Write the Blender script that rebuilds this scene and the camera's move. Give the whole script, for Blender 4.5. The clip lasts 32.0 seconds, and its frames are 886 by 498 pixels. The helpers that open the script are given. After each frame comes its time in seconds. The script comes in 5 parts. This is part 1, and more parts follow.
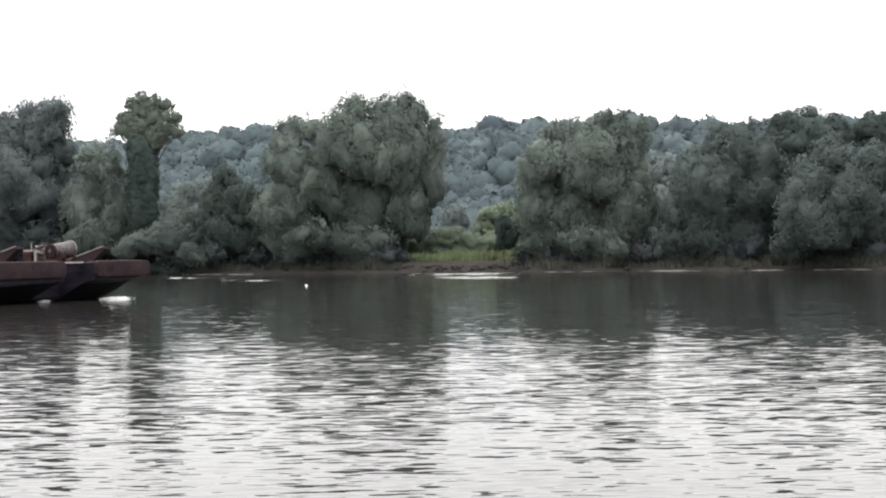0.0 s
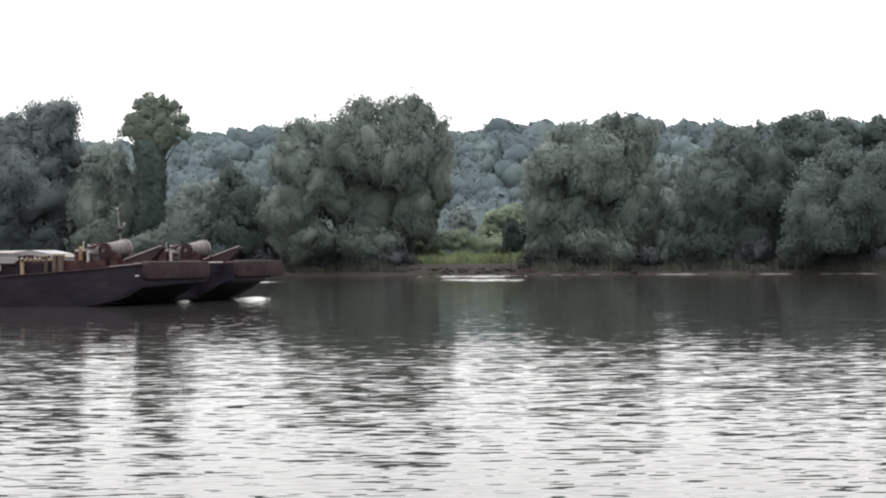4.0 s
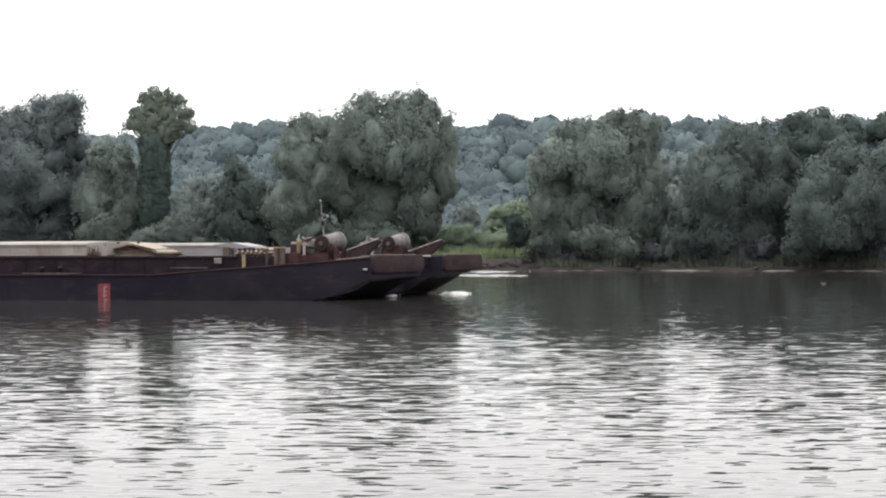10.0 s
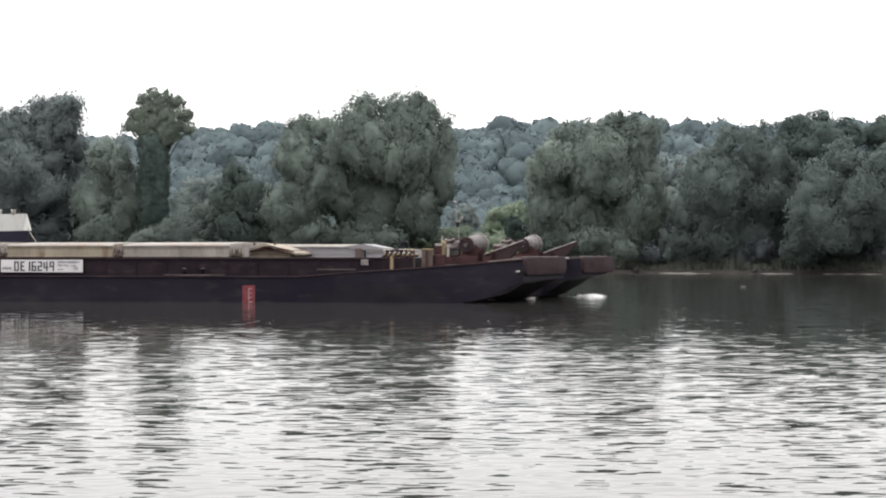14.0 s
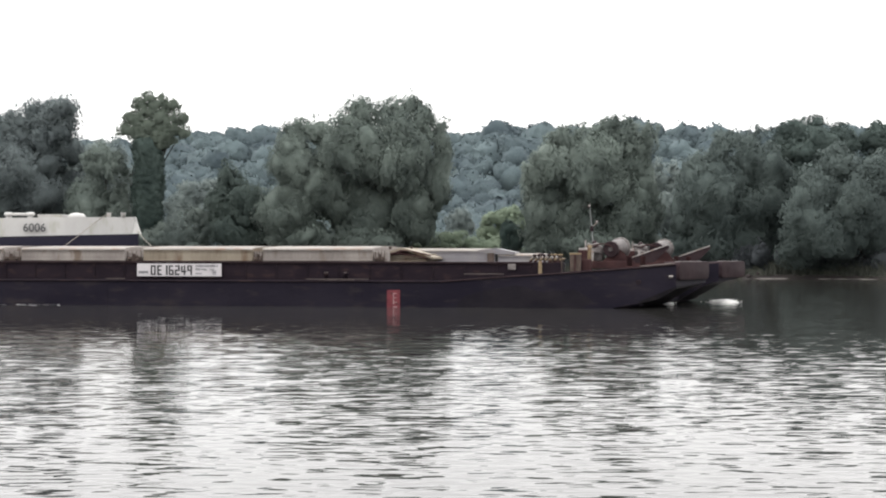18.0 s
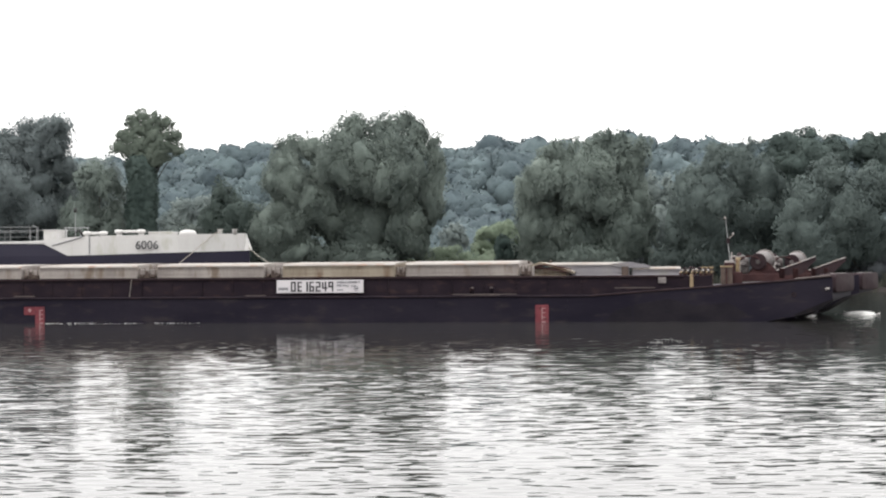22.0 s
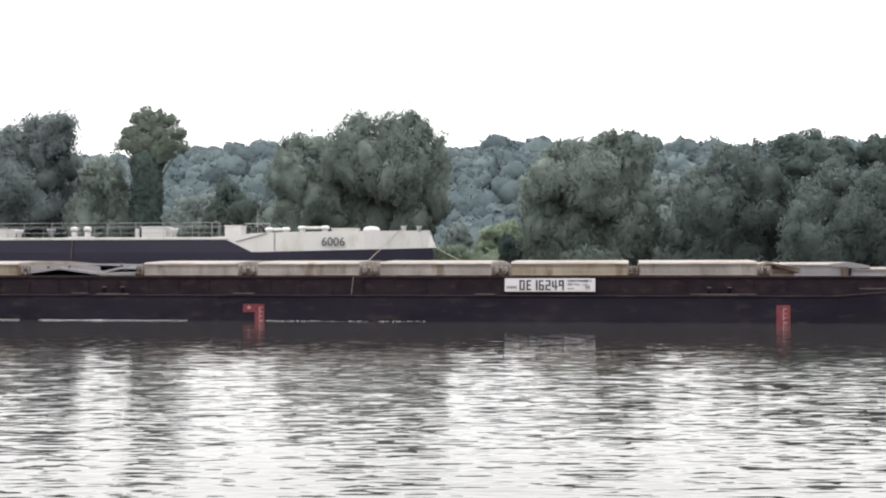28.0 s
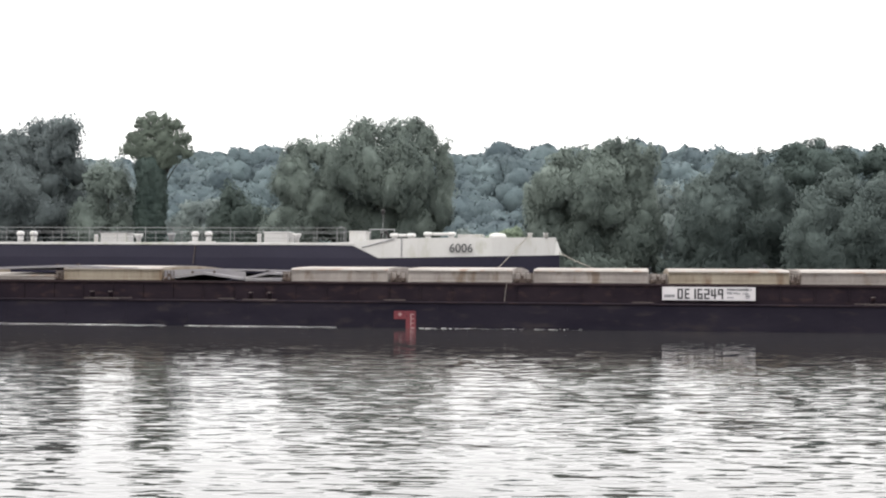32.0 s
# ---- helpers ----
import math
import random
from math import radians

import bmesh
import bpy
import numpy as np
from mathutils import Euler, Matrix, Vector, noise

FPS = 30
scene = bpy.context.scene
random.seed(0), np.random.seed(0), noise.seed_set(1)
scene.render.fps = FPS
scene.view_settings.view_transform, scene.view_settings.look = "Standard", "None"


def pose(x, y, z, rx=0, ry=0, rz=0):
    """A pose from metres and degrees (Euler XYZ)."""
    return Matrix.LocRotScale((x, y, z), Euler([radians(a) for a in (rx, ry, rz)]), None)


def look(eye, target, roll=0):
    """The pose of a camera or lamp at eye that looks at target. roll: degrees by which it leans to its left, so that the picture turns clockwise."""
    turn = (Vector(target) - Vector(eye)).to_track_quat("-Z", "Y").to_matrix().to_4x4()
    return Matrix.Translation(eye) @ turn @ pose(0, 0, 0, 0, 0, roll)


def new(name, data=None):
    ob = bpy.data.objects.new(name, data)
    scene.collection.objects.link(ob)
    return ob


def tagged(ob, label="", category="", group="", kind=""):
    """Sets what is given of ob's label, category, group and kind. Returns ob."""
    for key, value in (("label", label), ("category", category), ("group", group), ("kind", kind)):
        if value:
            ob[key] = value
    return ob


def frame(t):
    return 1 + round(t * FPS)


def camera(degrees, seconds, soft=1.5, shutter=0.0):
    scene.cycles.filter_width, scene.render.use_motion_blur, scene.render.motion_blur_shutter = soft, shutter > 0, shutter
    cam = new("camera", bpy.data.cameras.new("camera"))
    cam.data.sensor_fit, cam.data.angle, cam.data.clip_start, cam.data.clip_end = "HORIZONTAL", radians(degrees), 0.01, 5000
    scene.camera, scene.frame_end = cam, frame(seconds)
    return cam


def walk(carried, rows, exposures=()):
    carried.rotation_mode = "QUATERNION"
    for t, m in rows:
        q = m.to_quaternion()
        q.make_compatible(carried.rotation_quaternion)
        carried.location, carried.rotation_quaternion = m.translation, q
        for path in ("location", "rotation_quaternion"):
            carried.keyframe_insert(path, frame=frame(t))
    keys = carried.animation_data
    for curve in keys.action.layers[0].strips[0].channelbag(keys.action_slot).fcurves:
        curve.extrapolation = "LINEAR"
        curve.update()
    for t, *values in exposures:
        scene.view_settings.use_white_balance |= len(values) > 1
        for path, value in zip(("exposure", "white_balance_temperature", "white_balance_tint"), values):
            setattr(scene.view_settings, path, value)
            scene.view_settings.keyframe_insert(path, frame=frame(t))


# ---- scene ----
cam = camera(35.0, 32.0, soft=2.1)
EYE = 2.29
# seconds, yaw, pitch, roll of the hand-held camera on the near bank
PATH = [
    (0, 0.000, 0.161, 0.704), (0.5, 0.128, 0.091, 0.652), (1, 0.070, 0.253, 0.547), (1.5, 0.146, 0.261, 0.569),
    (2, 0.161, 0.084, 0.548), (2.5, 0.304, 0.073, 0.544), (3, 0.313, 0.173, 0.454), (3.5, 0.272, 0.314, 0.451),
    (5.5, 0.325, -0.043, 0.407), (6, 0.270, 0.147, 0.222), (6.5, 0.396, 0.052, 0.215), (7, 0.432, 0.086, 0.272),
    (7.5, 0.378, 0.208, 0.222), (8, 0.495, 0.061, 0.181), (8.5, 0.558, -0.090, 0.191), (9, 0.514, -0.161, 0.157),
    (9.5, 0.458, -0.071, 0.124), (10, 0.439, 0.064, 0.162), (10.5, 0.325, 0.220, 0.142), (11, 0.294, 0.319, 0.069),
    (11.5, 0.321, 0.203, 0.132), (12, 0.429, 0.103, 0.160), (12.5, 0.453, -0.033, 0.103), (13, 0.323, -0.003, 0.050),
    (13.5, 0.343, 0.012, -0.013), (14, 0.379, 0.151, 0.019), (14.5, 0.356, 0.156, 0.018), (16.5, 0.288, 0.231, -0.201),
    (17, 0.376, 0.036, -0.231), (17.5, 0.401, 0.024, -0.274), (18, 0.177, 0.325, -0.085), (18.5, 0.046, 0.426, 0.027),
    (19, -0.077, 0.531, 0.064), (19.5, -0.063, 0.541, 0.177), (20, -0.042, 0.605, 0.123), (20.5, -0.036, 0.396, 0.233),
    (21, -0.069, 0.614, 0.318), (21.5, -0.042, 0.771, 0.419), (22, -0.047, 0.935, 0.421), (22.5, -0.054, 1.013, 0.360),
    (23, -0.023, 1.010, 0.362), (23.5, -0.068, 1.014, 0.255), (24, -0.050, 0.911, 0.249), (24.5, -0.034, 0.801, 0.166),
    (25, -0.092, 0.895, 0.112), (25.5, 0.034, 0.961, 0.146), (27.5, 0.070, 1.009, 0.052), (28, 0.113, 0.904, 0.032),
    (28.5, 0.195, 0.760, 0.001), (29, 0.320, 0.614, 0.050), (29.5, 0.353, 0.796, -0.051), (30, 0.218, 1.105, -0.229),
    (30.5, 0.148, 1.215, -0.331), (31, 0.232, 1.196, -0.246), (31.5, 0.187, 1.242, -0.398), (32, 0.258, 1.181, -0.371),
]
walk(cam, [(t, pose(0, 0, EYE, 90 + pitch, roll, yaw)) for t, yaw, pitch, roll in PATH], exposures=((0, 0.0), (18, 0.0), (22, 0.1), (32, 0.13)))

# ---- light: a bright overcast sky with a veiled sun ----
world = bpy.data.worlds.new("sky")
scene.world = world
world.use_nodes = True
wn, wl = world.node_tree.nodes, world.node_tree.links
sky = wn.new("ShaderNodeTexSky")
sky.sky_type, sky.sun_disc = "NISHITA", False
sky.sun_elevation, sky.sun_rotation = radians(48), radians(-60)
back = wn["Background"]
tc = wn.new("ShaderNodeTexCoord")
cloud = wn.new("ShaderNodeTexNoise")
cloud.inputs["Scale"].default_value, cloud.inputs["Detail"].default_value = 2.2, 5
ramp = wn.new("ShaderNodeValToRGB")
ramp.color_ramp.elements[0].position, ramp.color_ramp.elements[1].position = 0.3, 0.7
ramp.color_ramp.elements[0].color = (9.9, 9.75, 9.65, 1)
ramp.color_ramp.elements[1].color = (11.1, 10.95, 10.8, 1)
mixs = wn.new("ShaderNodeMix")
mixs.data_type, mixs.inputs[0].default_value = "RGBA", 0.95
wl.new(tc.outputs["Generated"], cloud.inputs["Vector"])
wl.new(cloud.outputs["Fac"], ramp.inputs["Fac"])
wl.new(sky.outputs["Color"], mixs.inputs[6])
wl.new(ramp.outputs["Color"], mixs.inputs[7])
# an overcast sky is brighter overhead than at the horizon
sep = wn.new("ShaderNodeSeparateXYZ")
lift = wn.new("ShaderNodeMapRange")
lift.inputs["From Min"].default_value, lift.inputs["From Max"].default_value = 0.0, 1.0
lift.inputs["To Min"].default_value, lift.inputs["To Max"].default_value = 1.0, 3.05
scale = wn.new("ShaderNodeVectorMath")
scale.operation = "SCALE"
wl.new(tc.outputs["Generated"], sep.inputs[0])
wl.new(sep.outputs["Z"], lift.inputs["Value"])
wl.new(mixs.outputs[2], scale.inputs[0])
wl.new(lift.outputs["Result"], scale.inputs["Scale"])
wl.new(scale.outputs[0], back.inputs["Color"])
back.inputs["Strength"].default_value = 0.15

sun = new("sun", bpy.data.lights.new("sun", "SUN"))
sun.data.energy, sun.data.angle, sun.data.color = 0.95, radians(20), (1.0, 0.96, 0.9)
sun.matrix_basis = look((-60, -35, 70), (0, 0, 0))

# ---- materials ----
def mat(name, a, b=None, scale=3.0, fine=40.0, rough=0.7, metal=0.0, bump=0.2, spread=0.0, stretch=(1, 1, 1), c=None):
    """A surface that varies from a to b by coarse and fine noise, and from piece to piece by spread; c: sparse stains."""
    m = bpy.data.materials.new(name)
    m.use_nodes = True
    n, l = m.node_tree.nodes, m.node_tree.links
    p = n["Principled BSDF"]
    co = n.new("ShaderNodeTexCoord")
    mp = n.new("ShaderNodeMapping")
    mp.inputs["Scale"].default_value = stretch
    l.new(co.outputs["Object"], mp.inputs["Vector"])
    n1, n2 = n.new("ShaderNodeTexNoise"), n.new("ShaderNodeTexNoise")
    n1.inputs["Scale"].default_value, n1.inputs["Detail"].default_value = scale, 6
    n2.inputs["Scale"].default_value, n2.inputs["Detail"].default_value = fine, 4
    l.new(mp.outputs["Vector"], n1.inputs["Vector"])
    l.new(mp.outputs["Vector"], n2.inputs["Vector"])
    add = n.new("ShaderNodeMath")
    add.operation = "MULTIPLY_ADD"
    add.inputs[1].default_value = 0.35
    l.new(n2.outputs["Fac"], add.inputs[0])
    l.new(n1.outputs["Fac"], add.inputs[2])
    r = n.new("ShaderNodeMapRange")
    r.inputs["From Min"].default_value, r.inputs["From Max"].default_value = 0.48, 0.88
    l.new(add.outputs[0], r.inputs["Value"])
    mx = n.new("ShaderNodeMix")
    mx.data_type = "RGBA"
    b = b or tuple(x * 0.7 for x in a)
    mx.inputs[6].default_value, mx.inputs[7].default_value = (*a, 1), (*b, 1)
    l.new(r.outputs["Result"], mx.inputs[0])
    out = mx.outputs[2]
    if c:
        n3 = n.new("ShaderNodeTexNoise")
        n3.inputs["Scale"].default_value, n3.inputs["Detail"].default_value = scale * 2.3, 8
        l.new(mp.outputs["Vector"], n3.inputs["Vector"])
        r3 = n.new("ShaderNodeMapRange")
        r3.inputs["From Min"].default_value, r3.inputs["From Max"].default_value = 0.54, 0.68
        l.new(n3.outputs["Fac"], r3.inputs["Value"])
        m3 = n.new("ShaderNodeMix")
        m3.data_type = "RGBA"
        l.new(r3.outputs["Result"], m3.inputs[0])
        l.new(out, m3.inputs[6])
        m3.inputs[7].default_value = (*c, 1)
        out = m3.outputs[2]
    if spread:
        geo, oi = n.new("ShaderNodeNewGeometry"), n.new("ShaderNodeObjectInfo")
        sm = n.new("ShaderNodeMath")
        sm.operation = "ADD"
        l.new(geo.outputs["Random Per Island"], sm.inputs[0])
        l.new(oi.outputs["Random"], sm.inputs[1])
        mr = n.new("ShaderNodeMapRange")
        mr.inputs["From Max"].default_value = 2.0
        mr.inputs["To Min"].default_value, mr.inputs["To Max"].default_value = 1 - spread, 1 + spread
        l.new(sm.outputs[0], mr.inputs["Value"])
        hs = n.new("ShaderNodeHueSaturation")
        l.new(mr.outputs["Result"], hs.inputs["Value"])
        l.new(out, hs.inputs["Color"])
        out = hs.outputs["Color"]
    l.new(out, p.inputs["Base Color"])
    p.inputs["Roughness"].default_value, p.inputs["Metallic"].default_value = rough, metal
    p.inputs["Specular IOR Level"].default_value = 0.3
    if bump:
        bp = n.new("ShaderNodeBump")
        bp.inputs["Strength"].default_value, bp.inputs["Distance"].default_value = bump, 0.03
        l.new(add.outputs[0], bp.inputs["Height"])
        l.new(bp.outputs["Normal"], p.inputs["Normal"])
    return m


def leaf_mat(name, a, b, spread=0.08, scale=0.25):
    m = mat(name, a, b, scale=scale, fine=2.0, rough=0.75, bump=0, spread=spread)
    p = m.node_tree.nodes["Principled BSDF"]
    p.inputs["Specular IOR Level"].default_value = 0.1
    n, l = m.node_tree.nodes, m.node_tree.links
    tr, mx = n.new("ShaderNodeBsdfTranslucent"), n.new("ShaderNodeMixShader")
    mx.inputs[0].default_value = 0.3
    l.new(p.inputs["Base Color"].links[0].from_socket, tr.inputs["Color"])
    l.new(p.outputs[0], mx.inputs[1])
    l.new(tr.outputs[0], mx.inputs[2])
    l.new(mx.outputs[0], n["Material Output"].inputs["Surface"])
    return m


# leaf colours here hold a bluish tint for the hazy air
WILLOW = leaf_mat("willow leaves", (0.0660, 0.0825, 0.0753), (0.1427, 0.1709, 0.1518))
WILLOW_GREY = leaf_mat("grey willow leaves", (0.0462, 0.0596, 0.0573), (0.1009, 0.1251, 0.1176))
POPLAR = leaf_mat("poplar leaves", (0.1032, 0.1251, 0.1029), (0.1452, 0.1751, 0.1434))
# more of the distance haze is tinted into this willow's leaves
HAZY = leaf_mat("haze-tinted willow leaves", (0.0614, 0.0742, 0.0776), (0.1269, 0.1491, 0.1498))
IVY = leaf_mat("ivy leaves", (0.0266, 0.0398, 0.0363), (0.0602, 0.0823, 0.0731))
DARKLEAF = leaf_mat("dark leaves", (0.0387, 0.0534, 0.0505), (0.0850, 0.1103, 0.1005))
DEEP = leaf_mat("deep green willow leaves", (0.0425, 0.0573, 0.0526), (0.0700, 0.0898, 0.0795))
BUSH = leaf_mat("bush leaves", (0.0502, 0.0630, 0.0596), (0.1026, 0.1227, 0.1104))
# leaves coloured dark to stand for shade under the willows
SHADE_LEAF = leaf_mat("shade-dark leaves", (0.0354, 0.0407, 0.0457), (0.062, 0.0687, 0.074))
PALE = leaf_mat("pale leaves", (0.0913, 0.1110, 0.1105), (0.1804, 0.2137, 0.2021))
# distance haze over the hill is put into this leaf colour
HILLWOOD = leaf_mat("haze-tinted hillside woods", (0.0475, 0.0644, 0.0743), (0.1044, 0.1359, 0.1418), 0.1, 0.07)
BARK = mat("bark", (0.035, 0.03, 0.027), (0.06, 0.052, 0.046), 2, 14, 0.9, bump=0.6)
GRASS = leaf_mat("bank grass", (0.1122, 0.144, 0.0742), (0.1716, 0.2057, 0.1155), 0.2, 0.4)
REED = leaf_mat("reeds", (0.05, 0.055, 0.047), (0.085, 0.09, 0.074), 0.2, 0.6)
EARTH = mat("bank earth", (0.022, 0.0195, 0.0195), (0.038, 0.0335, 0.033), 0.35, 6, 0.95, bump=0.6, c=(0.022, 0.024, 0.016))
GRAVEL = mat("pale wet gravel", (0.085, 0.077, 0.072), (0.15, 0.138, 0.13), 1.2, 14, 0.7, 0, 0.5, spread=0.15)
STONE = mat("bank stone", (0.022, 0.019, 0.019), (0.04, 0.034, 0.034), 1.5, 12, 0.9, bump=0.4, spread=0.3)
HULL = mat("rusty black hull", (0.007, 0.006, 0.0107), (0.0125, 0.0107, 0.016), 0.7, 9, 0.6, 0.0, 0.35, c=(0.0189, 0.0158, 0.0183), stretch=(0.5, 1, 1.6))
COAMING = mat("rusty dark coaming", (0.0078, 0.0055, 0.0085), (0.0150, 0.0105, 0.0135), 1.1, 12, 0.65, 0.0, 0.35, c=(0.0235, 0.0150, 0.0158), stretch=(0.6, 1, 1.5))
RUST = mat("brown rust", (0.024, 0.0125, 0.0135), (0.048, 0.025, 0.0245), 2.0, 20, 0.8, 0.0, 0.5, c=(0.033, 0.019, 0.0195))
FADED = mat("faded rust paint", (0.018, 0.0123, 0.0143), (0.0295, 0.0201, 0.0217), 1.3, 16, 0.75, 0, 0.35, c=(0.0164, 0.0098, 0.0115))
SCUFF = mat("dusty scuffed plating", (0.0068, 0.0060, 0.0090), (0.0140, 0.0122, 0.0148), 0.9, 9, 0.75, 0.0, 0.3, stretch=(0.7, 1, 1.2))
STRAKE = mat("scraped steel edge", (0.04, 0.032, 0.031), (0.075, 0.06, 0.056), 2.5, 25, 0.5, 0.3, 0.3)
COVER = mat("dirty white cover", (0.132, 0.116, 0.108), (0.207, 0.186, 0.173), 0.8, 12, 0.6, 0, 0.2, c=(0.105, 0.082, 0.064), stretch=(1, 1, 0.35), spread=0.08)
COVER_STAIN = mat("rust stained cover", (0.128, 0.105, 0.079), (0.198, 0.172, 0.138), 0.7, 10, 0.65, 0, 0.2, c=(0.098, 0.066, 0.044), stretch=(1, 1, 0.2))
COVER_GREY = mat("grey aluminium cover", (0.122, 0.117, 0.128), (0.172, 0.163, 0.170), 0.8, 12, 0.55, 0.0, 0.2, c=(0.15, 0.145, 0.14), stretch=(1, 1, 0.4))
COVER_TOP = mat("chalky cover roof", (0.120, 0.107, 0.096), (0.190, 0.174, 0.160), 0.6, 9, 0.6, 0, 0.2, c=(0.13, 0.085, 0.062))
DARK = mat("dark hold", (0.012, 0.011, 0.012), (0.022, 0.02, 0.02), 2, 12, 0.8, 0, 0.1)
RED = mat("faded red mark", (0.075, 0.014, 0.020), (0.115, 0.026, 0.031), 2, 14, 0.7, 0, 0.15, c=(0.05, 0.014, 0.017))
CHALK = mat("white marking", (0.15, 0.085, 0.09), (0.22, 0.14, 0.142), 3, 20, 0.6, 0, 0.1)
BOARD = mat("white board", (0.34, 0.3234, 0.3332), (0.3876, 0.3696, 0.3808), 1.5, 14, 0.5, 0, 0.05)
INK = mat("black lettering", (0.018, 0.018, 0.02), (0.035, 0.035, 0.038), 3, 20, 0.6, 0, 0.05)
NUMBER = mat("weathered black number", (0.035, 0.035, 0.038), (0.075, 0.074, 0.078), 5, 25, 0.6, 0, 0.05)
PENCIL = mat("grey small lettering", (0.12, 0.12, 0.13), (0.20, 0.20, 0.21), 3, 20, 0.6, 0, 0.05)
BRACKET = mat("brown bracket rust", (0.034, 0.024, 0.020), (0.066, 0.047, 0.039), 3, 20, 0.8, 0, 0.4)
DRUM = mat("weathered drum shell", (0.040, 0.034, 0.034), (0.095, 0.084, 0.082), 3.2, 14, 0.6, 0.0, 0.4, c=(0.028, 0.019, 0.019))
WORN = mat("worn pale drum rim", (0.075, 0.066, 0.064), (0.17, 0.155, 0.15), 3.5, 18, 0.6, 0, 0.3, c=(0.05, 0.031, 0.029))
BOW_BOTTOM = mat("near-black bow bottom", (0.0036, 0.0033, 0.0043), (0.0075, 0.0065, 0.0078), 1.2, 9, 0.7, 0, 0.3, c=(0.011, 0.009, 0.010))
YELLOW = mat("worn yellow paint", (0.13, 0.095, 0.055), (0.19, 0.145, 0.085), 3, 22, 0.65, 0, 0.2, c=(0.10, 0.05, 0.035))
BONE = mat("worn white paint", (0.16, 0.145, 0.14), (0.25, 0.235, 0.225), 3, 22, 0.6, 0, 0.15, c=(0.17, 0.115, 0.09))
NAVY = mat("navy hull paint", (0.0115, 0.0105, 0.0200), (0.0168, 0.0155, 0.0270), 0.5, 8, 0.45, 0, 0.1, stretch=(0.5, 1, 1.4))
CREAM = mat("white ship paint", (0.3082, 0.3018, 0.2926), (0.3588, 0.3542, 0.3478), 0.6, 9, 0.45, 0, 0.06, c=(0.27, 0.27, 0.235), stretch=(1, 1, 0.4))
RAILW = mat("galvanised rail", (0.15, 0.152, 0.155), (0.20, 0.203, 0.206), 3, 20, 0.5, 0.3, 0.05)
ROPE = mat("mooring rope", (0.15, 0.135, 0.12), (0.22, 0.20, 0.175), 4, 40, 0.9, 0, 0.3)
FROTH = mat("frothy water", (0.33, 0.33, 0.325), (0.62, 0.62, 0.61), 2.5, 12, 0.5, 0, 0.5)
FOAM = mat("water foam", (0.78, 0.78, 0.76), (0.9, 0.9, 0.88), 3, 18, 0.7, 0, 0.4)
FEATHER = mat("white feathers", (0.70, 0.70, 0.70), (0.82, 0.82, 0.82), 6, 30, 0.8, 0, 0.1)
GREYF = mat("grey feathers", (0.25, 0.26, 0.28), (0.34, 0.35, 0.37), 6, 30, 0.8, 0, 0.1)

